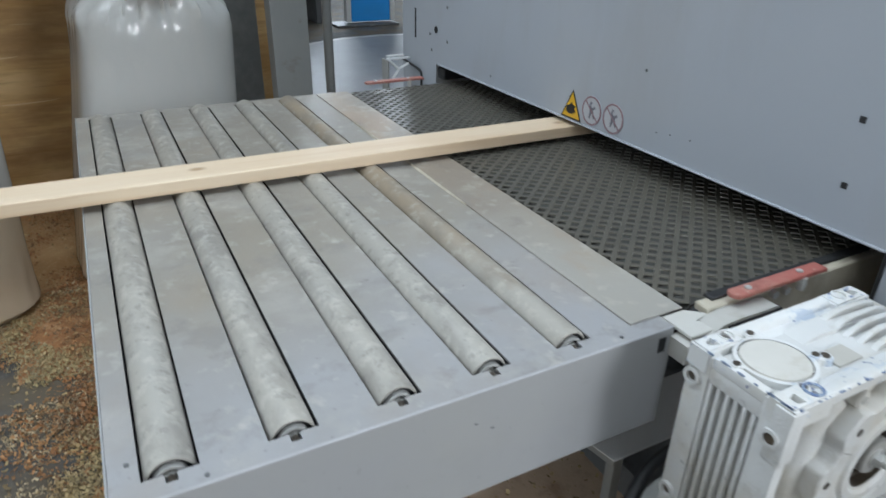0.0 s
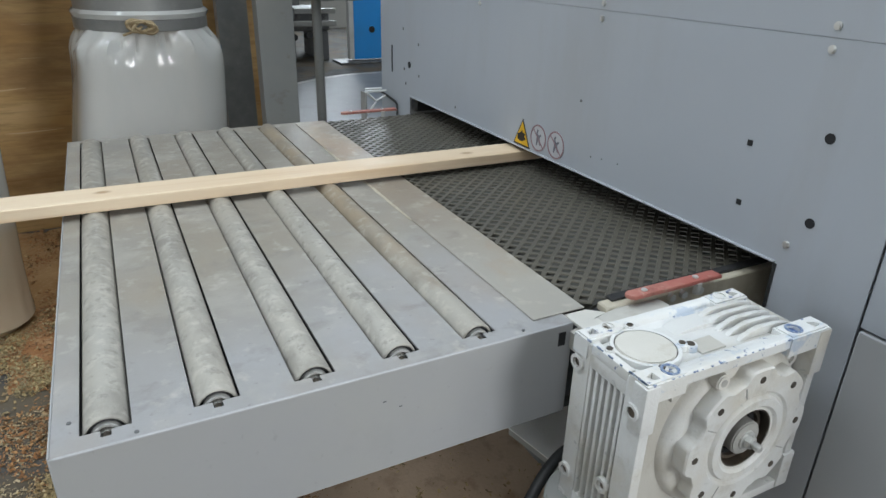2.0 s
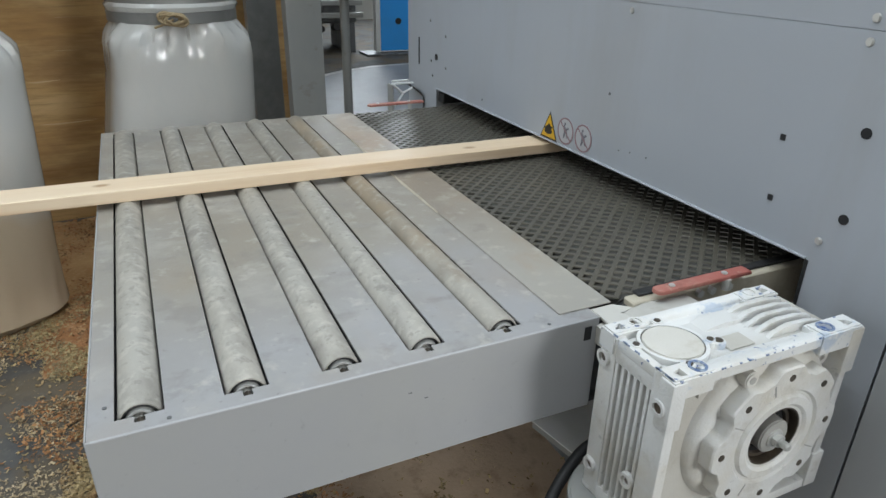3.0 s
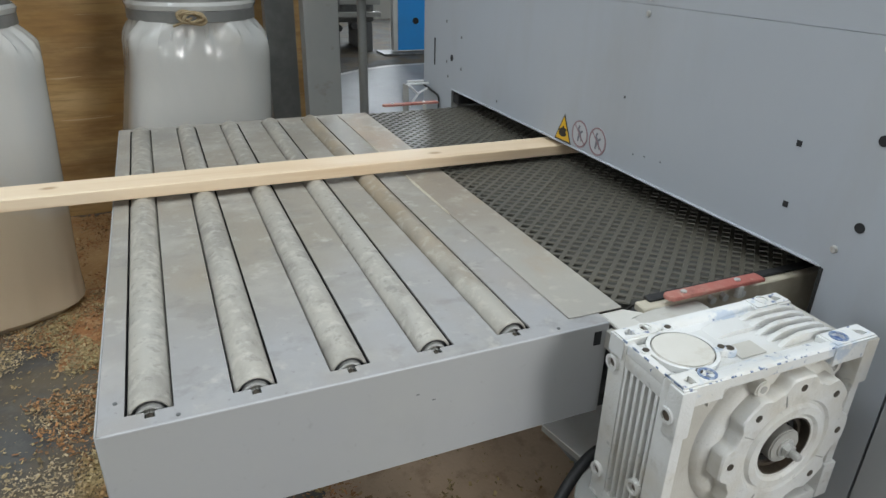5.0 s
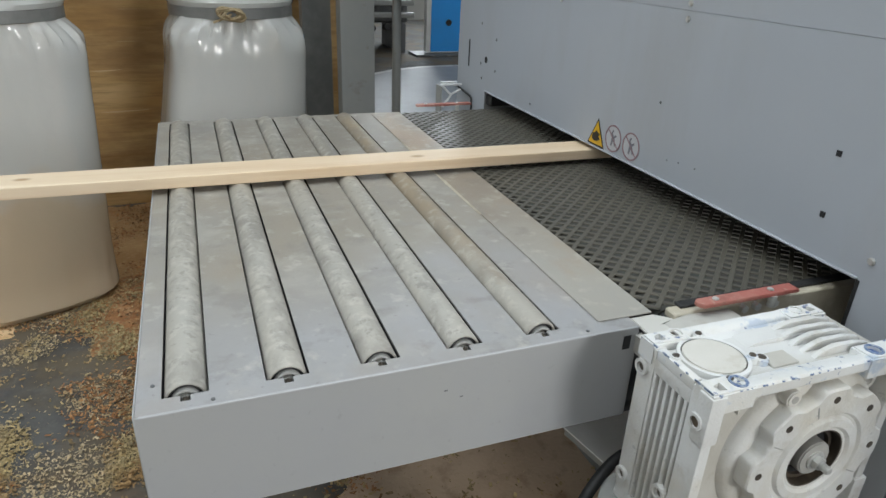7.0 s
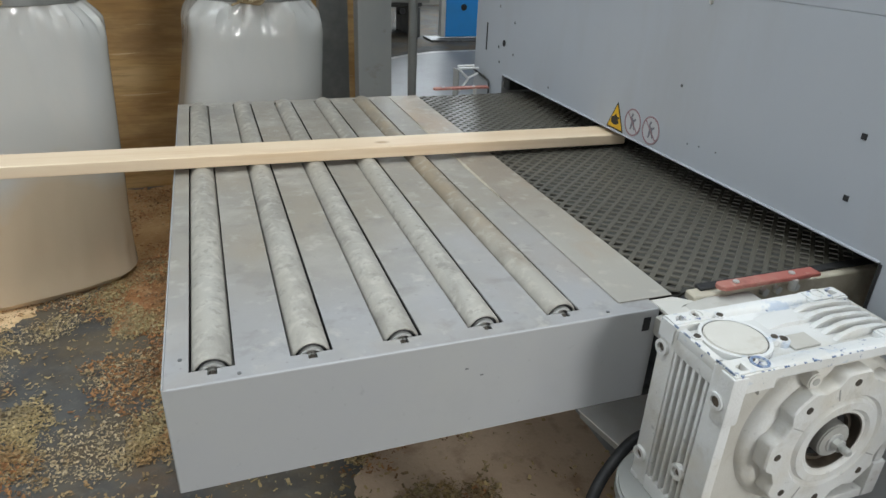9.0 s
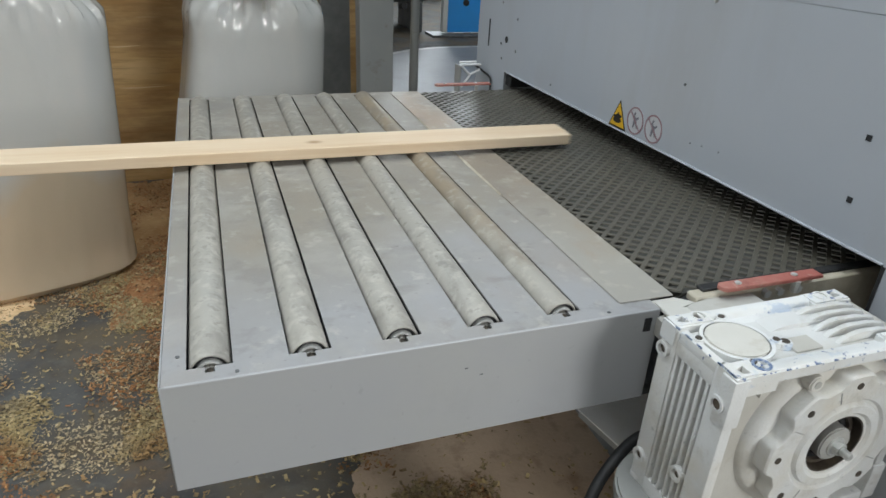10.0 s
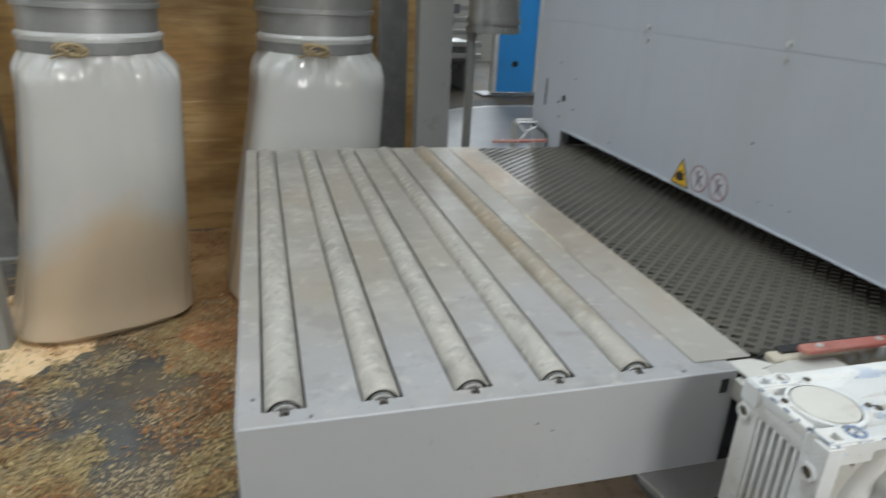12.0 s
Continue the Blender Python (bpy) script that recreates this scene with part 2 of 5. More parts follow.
M_CABB = mat("blue_cabinet_paint", (0.035, 0.35, 0.90), 0.35, 0, [((0.05, 0.30, 0.72), 2, 0.4, 0.7, 0.5, ONE)], 0.1, 500)
M_WHITE = mat("white_paint", (0.72, 0.72, 0.71), 0.45, 0, [((0.55, 0.54, 0.51), 5, 0.5, 0.72, 0.5, ONE)], 0.15, 400)
M_TRAY = mat("white_tray_enamel", (0.84, 0.84, 0.835), 0.4, 0, [((0.72, 0.70, 0.66), 6, 0.52, 0.72, 0.5, ONE)], 0.1, 400)
M_MACH = mat("dark_machine_paint", (0.14, 0.145, 0.15), 0.45, 0.2, [((0.28, 0.28, 0.27), 5, 0.5, 0.7, 0.6, ONE), ((0.04, 0.04, 0.04), 9, 0.55, 0.7, 0.8, ONE)], 0.2, 200)
M_WALL = mat("hall_wall_plaster", (0.52, 0.51, 0.48), 0.8, 0, [((0.42, 0.41, 0.38), 0.6, 0.4, 0.7, 0.6, ONE), ((0.36, 0.34, 0.31), 3, 0.58, 0.75, 0.5, ONE)], 0.2, 60)
M_ROOF = mat("hall_ceiling_sheet", (0.45, 0.45, 0.44), 0.7, 0, [((0.36, 0.36, 0.35), 0.8, 0.45, 0.7, 0.6, ONE)], 0.2, 60)
M_YELLOW = mat("sign_yellow", (0.72, 0.42, 0.02), 0.4, 0, [((0.70, 0.45, 0.05), 60, 0.5, 0.7, 0.4, ONE)])
M_INK = mat("sign_black", (0.02, 0.018, 0.016), 0.4)
M_SIGNW = mat("sign_white", (0.50, 0.505, 0.53), 0.4, 0, [((0.52, 0.52, 0.54), 60, 0.5, 0.7, 0.4, ONE)])
M_SIGNR = mat("sign_faded_red", (0.28, 0.17, 0.19), 0.4, 0, [((0.38, 0.30, 0.32), 80, 0.5, 0.7, 0.5, ONE)])
M_SIGNI = mat("sign_grey_ink", (0.17, 0.17, 0.20), 0.4)


def wood_material():
    """Planed pine: long grain along x, knots at four places."""
    m = mat("planed_pine", (0.72, 0.55, 0.375), 0.45, 0, [
        ((0.78, 0.64, 0.475), 3, 0.35, 0.65, 0.8, (0.5, 3, 3)), ((0.62, 0.42, 0.235), 26, 0.5, 0.68, 0.5, (0.05, 1, 1.2)),
        ((0.86, 0.72, 0.52), 60, 0.55, 0.7, 0.35, (0.04, 1, 1))], 0.12, 300)
    n, l = m.node_tree.nodes, m.node_tree.links
    b = n["Principled BSDF"]
    out = b.inputs["Base Color"].links[0].from_socket
    tc = n.new("ShaderNodeTexCoord")
    for x, y, z, r in ((-0.655, -0.006, 0.027, 0.017), (-1.525, 0.004, 0.027, 0.016), (-0.61, 0.045, 0.013, 0.012), (-0.51, 0.01, 0.0, 0.017), (-1.0, -0.02, 0.0, 0.013)):
        sub = n.new("ShaderNodeVectorMath")
        sub.operation, sub.inputs[1].default_value = "SUBTRACT", (x, y, z)
        mul = n.new("ShaderNodeVectorMath")
        mul.operation, mul.inputs[1].default_value = "MULTIPLY", (0.75, 1.25, 1.2)
        ln = n.new("ShaderNodeVectorMath")
        ln.operation = "LENGTH"
        ra = n.new("ShaderNodeMapRange")
        ra.inputs[1].default_value, ra.inputs[2].default_value, ra.inputs[3].default_value, ra.inputs[4].default_value = r, r * 0.35, 0, 0.8
        mx = n.new("ShaderNodeMix")
        mx.data_type = "RGBA"
        mx.inputs[7].default_value = (0.36, 0.21, 0.09, 1)
        l.new(tc.outputs["Object"], sub.inputs[0]), l.new(sub.outputs[0], mul.inputs[0]), l.new(mul.outputs[0], ln.inputs[0])
        l.new(ln.outputs["Value"], ra.inputs[0]), l.new(ra.outputs[0], mx.inputs[0]), l.new(out, mx.inputs[6])
        out = mx.outputs[2]
    l.new(out, b.inputs["Base Color"])
    return m


M_WOOD = wood_material()


def plastic_material():
    """Milky thin film: partly see-through, glossy, with a film of dust inside."""
    m = mat("milky_plastic_film", (0.88, 0.883, 0.858), 0.09, 0, [((0.90, 0.87, 0.80), 1.6, 0.48, 0.70, 0.4, (1, 1, 0.6)), ((0.78, 0.81, 0.80), 4, 0.5, 0.7, 0.4, (2, 2, 0.7))], 0.5, 16)
    n, l = m.node_tree.nodes, m.node_tree.links
    tr = n.new("ShaderNodeBsdfTransparent")
    mx = n.new("ShaderNodeMixShader")
    mx.inputs[0].default_value = 0.66
    n["Principled BSDF"].inputs["Specular IOR Level"].default_value = 0.0
    n["Principled BSDF"].inputs["Roughness"].default_value = 0.9
    gl, fr, top = n.new("ShaderNodeBsdfGlossy"), n.new("ShaderNodeFresnel"), n.new("ShaderNodeMixShader")
    gl.inputs["Roughness"].default_value = 0.06
    fr.inputs["IOR"].default_value = 1.6
    # sawdust clinging to the inside of the film, heaped towards one side
    base = n["Principled BSDF"].inputs["Base Color"]
    tc, sep, dist, scl, wob, add, ra, cm = (n.new("ShaderNode" + k) for k in ("TexCoord", "SeparateXYZ", "Math", "Math", "TexNoise", "Math", "MapRange", "Mix"))
    cm.data_type = "RGBA"
    cm.inputs[7].default_value = (0.92, 0.73, 0.50, 1)
    wob.inputs["Scale"].default_value = 4.5
    off, mul, sm = n.new("ShaderNodeMath"), n.new("ShaderNodeMath"), n.new("ShaderNodeMath")
    off.inputs[1].default_value = 0.57
    dist.operation, mul.operation, mul.inputs[1].default_value = "ABSOLUTE", "MULTIPLY", 0.55
    scl.operation, scl.inputs[1].default_value = "MULTIPLY", 0.30
    l.new(tc.outputs["Object"], sep.inputs[0]), l.new(tc.outputs["Object"], wob.inputs["Vector"]), l.new(sep.outputs[0], off.inputs[0]), l.new(off.outputs[0], dist.inputs[0])
    l.new(dist.outputs[0], mul.inputs[0]), l.new(mul.outputs[0], add.inputs[0]), l.new(sep.outputs[2], add.inputs[1])
    l.new(wob.outputs[0], scl.inputs[0]), l.new(add.outputs[0], sm.inputs[0]), l.new(scl.outputs[0], sm.inputs[1])
    ra.inputs[1].default_value, ra.inputs[2].default_value, ra.inputs[3].default_value, ra.inputs[4].default_value = 0.78, 0.64, 0.0, 0.85
    l.new(sm.outputs[0], ra.inputs[0]), l.new(ra.outputs[0], cm.inputs[0]), l.new(base.links[0].from_socket, cm.inputs[6]), l.new(cm.outputs[2], base)
    tl, body = n.new("ShaderNodeBsdfTranslucent"), n.new("ShaderNodeMixShader")
    body.inputs[0].default_value = 0.14
    l.new(n["Principled BSDF"].inputs["Base Color"].links[0].from_socket, tl.inputs["Color"])
    l.new(n["Principled BSDF"].outputs[0], body.inputs[1]), l.new(tl.outputs[0], body.inputs[2])
    l.new(tr.outputs[0], mx.inputs[1]), l.new(body.outputs[0], mx.inputs[2])
    l.new(fr.outputs[0], top.inputs[0]), l.new(mx.outputs[0], top.inputs[1]), l.new(gl.outputs[0], top.inputs[2])
    bump = next(k for k in n if k.type == "BUMP")
    bump.inputs["Distance"].default_value = 0.005
    l.new(bump.outputs[0], gl.inputs["Normal"])
    l.new(top.outputs[0], n["Material Output"].inputs[0])
    return m


M_BAG = plastic_material()
M_GLASS = bpy.data.materials.new("window_glass")
M_GLASS.use_nodes = True
M_GLASS.node_tree.nodes["Principled BSDF"].inputs["Transmission Weight"].default_value = 1.0
M_GLASS.node_tree.nodes["Principled BSDF"].inputs["Roughness"].default_value = 0.02


# ---- mesh helpers ----
def mesh_object(name, bm, material, smooth=False):
    me = bpy.data.meshes.new(name)
    bm.normal_update()
    bm.to_mesh(me)
    bm.free()
    me.materials.append(material)
    if smooth:
        me.polygons.foreach_set("use_smooth", [True] * len(me.polygons))
        me.set_sharp_from_angle(angle=radians(40))
    return new(name, me)


def part(name, bm, material, parent, label="", smooth=True):
    ob = mesh_object(name, bm, material, smooth)
    ob.parent = parent
    return tagged(ob, label)


def thing(name, label, category, group="", at=(0, 0, 0)):
    ob = new(name)
    ob.empty_display_size = 0.1
    ob.location = at
    return tagged(ob, label, category, group)


def box(x0, x1, y0, y1, z0, z1, bevel=0.0, bm=None, seg=1):
    bm = bm or bmesh.new()
    r = bmesh.ops.create_cube(bm, size=1, matrix=Matrix.LocRotScale(((x0 + x1) / 2, (y0 + y1) / 2, (z0 + z1) / 2), None, (x1 - x0, y1 - y0, z1 - z0)))
    if bevel:
        es = list({e for v in r["verts"] for e in v.link_edges})
        bmesh.ops.bevel(bm, geom=es, offset=bevel, segments=seg, affect="EDGES", profile=0.6)
    return bm


def cyl(r, a, b, seg=24, bm=None, r2=None, bevel=0.0):
    """A cylinder or cone from a to b."""
    bm = bm or bmesh.new()
    a, b = Vector(a), Vector(b)
    m = Matrix.Translation((a + b) / 2) @ (b - a).to_track_quat("Z", "Y").to_matrix().to_4x4()
    g = bmesh.ops.create_cone(bm, cap_ends=True, segments=seg, radius1=r, radius2=r if r2 is None else r2, depth=(b - a).length, matrix=m)
    if bevel:
        es = [e for e in {e for v in g["verts"] for e in v.link_edges} if any(len(f.verts) > 4 for f in e.link_faces)]
        bmesh.ops.bevel(bm, geom=es, offset=bevel, segments=2, affect="EDGES")
    return bm


def ring(ro, ri, c, axis, depth, seg=40, bm=None):
    """A flat ring of that depth round the axis, from c on."""
    bm = bm or bmesh.new()
    m = Matrix.Translation(c) @ Vector(axis).to_track_quat("Z", "Y").to_matrix().to_4x4()
    loops = []
    for r, z in ((ri, 0), (ro, 0), (ro, depth), (ri, depth)):
        loops.append([bm.verts.new(m @ Vector((r * math.cos(2 * math.pi * i / seg), r * math.sin(2 * math.pi * i / seg), z))) for i in range(seg)])
    for k in range(4):
        p, q = loops[k], loops[(k + 1) % 4]
        for i in range(seg):
            bm.faces.new((p[i], p[(i + 1) % seg], q[(i + 1) % seg], q[i]))
    return bm


def prism(outline, to3, depth, bm=None, bevel=0.0):
    """A plate with that 2D outline; to3 maps (u, v, w) into the world, w along the depth."""
    bm = bm or bmesh.new()
    a = [bm.verts.new(to3(u, v, 0)) for u, v in outline]
    b = [bm.verts.new(to3(u, v, depth)) for u, v in outline]
    n = len(a)
    fs = [bm.faces.new(a[::-1]), bm.faces.new(b)]
    for i in range(n):
        fs.append(bm.faces.new((a[i], a[(i + 1) % n], b[(i + 1) % n], b[i])))
    if bevel:
        bmesh.ops.bevel(bm, geom=list(fs[1].edges), offset=bevel, segments=2, affect="EDGES")
    bmesh.ops.recalc_face_normals(bm, faces=bm.faces[:])
    return bm


def tube(points, r, seg=10, bm=None):
    """A round tube along points, smoothed."""
    bm = bm or bmesh.new()
    pts = [Vector(p) for p in points]
    fine = []
    for i in range(len(pts) - 1):
        p0, p1, p2, p3 = pts[max(i - 1, 0)], pts[i], pts[i + 1], pts[min(i + 2, len(pts) - 1)]
        for k in range(8):
            t = k / 8
            fine.append(0.5 * ((2 * p1) + (p2 - p0) * t + (2 * p0 - 5 * p1 + 4 * p2 - p3) * t * t + (3 * p1 - p0 - 3 * p2 + p3) * t ** 3))
    fine.append(pts[-1])
    rings = []
    for i, p in enumerate(fine):
        d = (fine[min(i + 1, len(fine) - 1)] - fine[max(i - 1, 0)]).normalized()
        m = d.to_track_quat("Z", "Y").to_matrix()
        rings.append([bm.verts.new(p + m @ Vector((r * math.cos(2 * math.pi * k / seg), r * math.sin(2 * math.pi * k / seg), 0))) for k in range(seg)])
    for a, b in zip(rings, rings[1:]):
        for k in range(seg):
            bm.faces.new((a[k], a[(k + 1) % seg], b[(k + 1) % seg], b[k]))
    bm.faces.new(rings[0][::-1]), bm.faces.new(rings[-1])
    return bm


def grid_plate(xs, ys, z0, z1, solid):
    """A plate of cells between the lines xs and ys, leaving out those where solid(i, j) is false."""
    bm = bmesh.new()
    top = {(i, j): bm.verts.new((x, y, z1)) for i, x in enumerate(xs) for j, y in enumerate(ys)}
    low = {(i, j): bm.verts.new((x, y, z0)) for i, x in enumerate(xs) for j, y in enumerate(ys)}
    full = lambda i, j: 0 <= i < len(xs) - 1 and 0 <= j < len(ys) - 1 and solid(i, j)
    for i in range(len(xs) - 1):
        for j in range(len(ys) - 1):
            if not full(i, j):
                continue
            c = [(i, j), (i + 1, j), (i + 1, j + 1), (i, j + 1)]
            bm.faces.new([top[k] for k in c])
            bm.faces.new([low[k] for k in c[::-1]])
            for (p, q), (di, dj) in zip(zip(c, c[1:] + c[:1]), ((0, -1), (1, 0), (0, 1), (-1, 0))):
                if not full(i + di, j + dj):
                    bm.faces.new((top[p], low[p], low[q], top[q]))
    for v in list(bm.verts):
        if not v.link_faces:
            bm.verts.remove(v)
    return bm


# ---- the hall ----
X0, X1, Y0, Y1, HH = HALL
floor = tagged(mesh_object("floor", box(X0 - 0.3, X1 + 0.3, Y0 - 0.3, Y1 + 0.3, -0.2, 0.0), M_FLOOR), "stained grey concrete workshop floor strewn with wood shavings", "floor", kind="structure")


def wall(name, axis, at, lo, hi, openings):
    """A wall 0.25 m thick outside the plane axis = at, with openings (lo, hi, sill, head) cut through it."""
    us = sorted({lo, hi, *[v for o in openings for v in o[:2]]})
    zs = sorted({0.0, HH, *[v for o in openings for v in o[2:]]})
    hole = lambda i, j: any(o[0] <= (us[i] + us[i + 1]) / 2 <= o[1] and o[2] <= (zs[j] + zs[j + 1]) / 2 <= o[3] for o in openings)
    bm = grid_plate(us, zs, 0, 0.25, lambda i, j: not hole(i, j))
    sign = 1 if at > 0 else -1
    for v in bm.verts:
        u, z, w = v.co
        v.co = (u, at + sign * w, z) if axis == "y" else (at + sign * w, u, z)
    bmesh.ops.recalc_face_normals(bm, faces=bm.faces[:])
    return tagged(mesh_object(name, bm, M_WALL), "pale plastered workshop wall with dusty patches", "wall", kind="structure")


wall("wall_south", "y", Y0, X0, X1, [(x - 0.55, x + 0.55, 1.8, 3.6) for x in REAR])
wall("wall_north", "y", Y1, X0, X1, [(3.8, 6.0, 1.85, 4.15)])
wall("wall_west", "x", X0, Y0, Y1, [(1.2, 3.2, 1.75, 3.45)])
wall("wall_east", "x", X1, Y0, Y1, [])
tagged(mesh_object("ceiling", box(X0 - 0.3, X1 + 0.3, Y0 - 0.3, Y1 + 0.3, HH, HH + 0.2), M_ROOF), "grey sheet-metal workshop ceiling", "ceiling", kind="structure")


def window(name, axis, at, lo, hi, z0, z1, panes):
    w = tagged(new(name), "tall steel-framed workshop window with clear panes", "window", kind="structure")
    to = (lambda u, d, z: (u, at + d, z)) if axis == "y" else (lambda u, d, z: (at + d, u, z))
    s = 1 if at > 0 else -1

    def bar(nm, u0, u1, za, zb, d0, d1, m):
        p, q = to(u0, s * d0, za), to(u1, s * d1, zb)
        lows, highs = [min(a, b) for a, b in zip(p, q)], [max(a, b) for a, b in zip(p, q)]
        return part(nm, box(lows[0], highs[0], lows[1], highs[1], lows[2], highs[2]), m, w, smooth=False)

    for k in range(panes + 1):
        u = lo + (hi - lo) * k / panes
        bar("window_frame", u - 0.03, u + 0.03, z0, z1, 0.09, 0.15, M_WHITE)
    bar("window_sill", lo, hi, z0 - 0.03, z0 + 0.02, 0.0, 0.22, M_WHITE)
    bar("window_head", lo, hi, z1 - 0.04, z1, 0.09, 0.15, M_WHITE)
    for k in range(panes):
        u = lo + (hi - lo) * k / panes
        pane = bar("pane", u + 0.03, u + (hi - lo) / panes - 0.03, z0 + 0.02, z1 - 0.04, 0.115, 0.121, M_GLASS)
        pane.visible_shadow = False


for k, x in enumerate(REAR):
    window("window_%d" % (k + 1), "y", Y0, x - 0.55, x + 0.55, 1.8, 3.6, 2)
window("window_4", "y", Y1, 3.8, 6.0, 1.85, 4.15, 3)
window("window_5", "x", X0, 1.2, 3.2, 1.75, 3.45, 3)


# ---- roller table ----
TZ = 0.9
SLOTS = (-0.0545, 0.072, 0.198, 0.323, 0.450)
SW, SL0, SL1 = 0.0565, 0.0, 1.388
TX0, TX1, TY0, TY1 = -0.0835, 0.630, -0.028, 1.415


def roller_table():
    t = thing("roller_table", "grey painted steel outfeed roller table dusted with sawdust, five rollers", "roller table")
    xs = [TX0, *[v for s in SLOTS for v in (s, s + SW)], TX1]
    mids = [s + SW / 2 for s in SLOTS]
    cuts = sorted(xs + [v for m in mids for v in (m - 0.006, m + 0.006)])
    ys = [TY0, SL0 - 0.012, SL0, SL1, TY1]

    def solid(i, j):
        c = (cuts[i] + cuts[i + 1]) / 2
        if j == 2:
            return not any(s < c < s + SW for s in SLOTS)
        return not (j == 1 and any(abs(c - m) < 0.005 for m in mids))

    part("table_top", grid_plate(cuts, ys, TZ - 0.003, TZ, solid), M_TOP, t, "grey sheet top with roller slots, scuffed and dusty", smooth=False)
    part("front_apron", box(TX0 - 0.002, TX1, TY0 - 0.003, TY0, TZ - 0.168, TZ + 0.0006, 0.0012), M_PAINT, t, "smooth grey painted front skirt")
    part("end_apron", box(TX0 - 0.003, TX0 - 0.0005, TY0 + 0.001, TY1, TZ - 0.168, TZ + 0.0004, 0.001), M_PAINT, t)
    part("back_apron", box(TX0, TX1, TY1, TY1 + 0.003, TZ - 0.168, TZ - 0.001), M_PAINT, t)
    # near-black sheet stands for the shade below the table top
    part("inner_tray", box(TX0 + 0.002, TX1 - 0.004, TY0 + 0.002, TY1 - 0.004, TZ - 0.075, TZ - 0.07), M_SHADE, t, "near-black sheet for the shade inside the table")
    # added dark strips keep light out of the gaps beside the rollers
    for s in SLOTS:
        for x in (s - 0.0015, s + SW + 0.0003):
            part("slot_fold", box(x, x + 0.0012, SL0 + 0.004, SL1 - 0.004, TZ - 0.024, TZ - 0.0032), M_SHADE, t, "near-black strip added inside the roller slot for shade", smooth=False)
    # slot for the cable in the skirt, its worn fold with painted-in highlight and two scratches
    part("worn_fold", tube([(TX0 + 0.004, TY0 - 0.0014, TZ - 0.0012), (TX1 - 0.004, TY0 - 0.0014, TZ - 0.0012)], 0.0020, 8), M_FOLD, t, "rubbed fold of the skirt, its highlight put into paler paint")
    # cut slot
    part("skirt_slot", box(0.603, 0.616, TY0 - 0.0042, TY0 - 0.0034, TZ - 0.036, TZ - 0.012), M_SHADE, t, "small dark slot cut in the skirt")
    for x, z in ((0.31, -0.049), (0.334, -0.064)):
        part("scratch", box(x, x + 0.005, TY0 - 0.0036, TY0 - 0.0031, TZ + z, TZ + z + 0.0018), M_MACH, t)
    for x, y in ((0.006, -0.0195), (-0.065, 0.03), (0.545, -0.018)):
        part("rivet", cyl(0.0028, (x, y, TZ), (x, y, TZ + 0.0012), 10), M_MACH, t)
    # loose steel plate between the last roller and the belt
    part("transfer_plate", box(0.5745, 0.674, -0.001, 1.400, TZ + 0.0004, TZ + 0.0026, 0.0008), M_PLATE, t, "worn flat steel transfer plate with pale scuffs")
    # legs, out of sight behind the skirt
    for x, y in ((0.42, 1.0), (0.42, 1.35)):
        part("leg", box(x, x + 0.06, y, y + 0.06, 0, TZ - 0.16, 0.004), M_POST, t)
    part("table_bracket", box(0.60, 1.012, 0.35, 1.15, TZ - 0.2, TZ - 0.15, 0.004), M_POST, t)
    return t


def rollers():
    for i, m in enumerate(s + SW / 2 for s in SLOTS):
        r, zc = 0.0266, TZ - 0.0125
        ro = thing("roller", "steel conveyor roller coated with pale sawdust" if i < 4 else "steel conveyor roller with brownish stain", "roller", "rollers of the table", (m, 0, zc))
        bm = bmesh.new()
        prof = [(0.012, 0.0230), (0.006, 0.0230), (0.006, r - 0.0018), (0.0075, r - 0.0008), (0.010, r), (SL1 - 0.010, r), (SL1 - 0.006, r - 0.002), (SL1 - 0.006, 0.0185)]
        seg = 40
        loops = [[bm.verts.new((rr * math.cos(2 * math.pi * k / seg), y, rr * math.sin(2 * math.pi * k / seg))) for k in range(seg)] for y, rr in prof]
        for p, q in zip(loops, loops[1:]):
            for k in range(seg):
                bm.faces.new((p[k], q[k], q[(k + 1) % seg], p[(k + 1) % seg]))
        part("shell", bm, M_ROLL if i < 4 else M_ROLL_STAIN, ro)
        part("end_cap", ring(0.0228, 0.0180, (0, 0.0095, 0), (0, 1, 0), 0.004), M_BLACK, ro, "dark pressed bearing cap")
        part("bearing_ring", ring(0.0180, 0.0150, (0, 0.002, 0), (0, 1, 0), 0.0105), M_STEEL, ro, "bright bearing ring")
        part("bearing_seal", ring(0.0150, 0.0078, (0, 0.0085, 0), (0, 1, 0), 0.004), M_BORE, ro)
        part("hub", ring(0.0105, 0.0045, (0, 0.0005, 0), (0, 1, 0), 0.010), M_STEEL, ro, "bright steel hub")
        part("end_disc", cyl(0.0185, (0, SL1 - 0.012, 0), (0, SL1 - 0.009, 0)), M_BORE, ro)
        part("axle", cyl(0.0046, (0, -0.0095, 0.006), (0, SL1 + 0.01, 0.006), 6), M_BORE, ro, "hexagonal steel axle end")


roller_table()
rollers()


# ---- conveyor belt ----
BX0, BX1, BY0, BY1, BZ = 0.679, 1.60, 0.004, 1.392, TZ - 0.0005


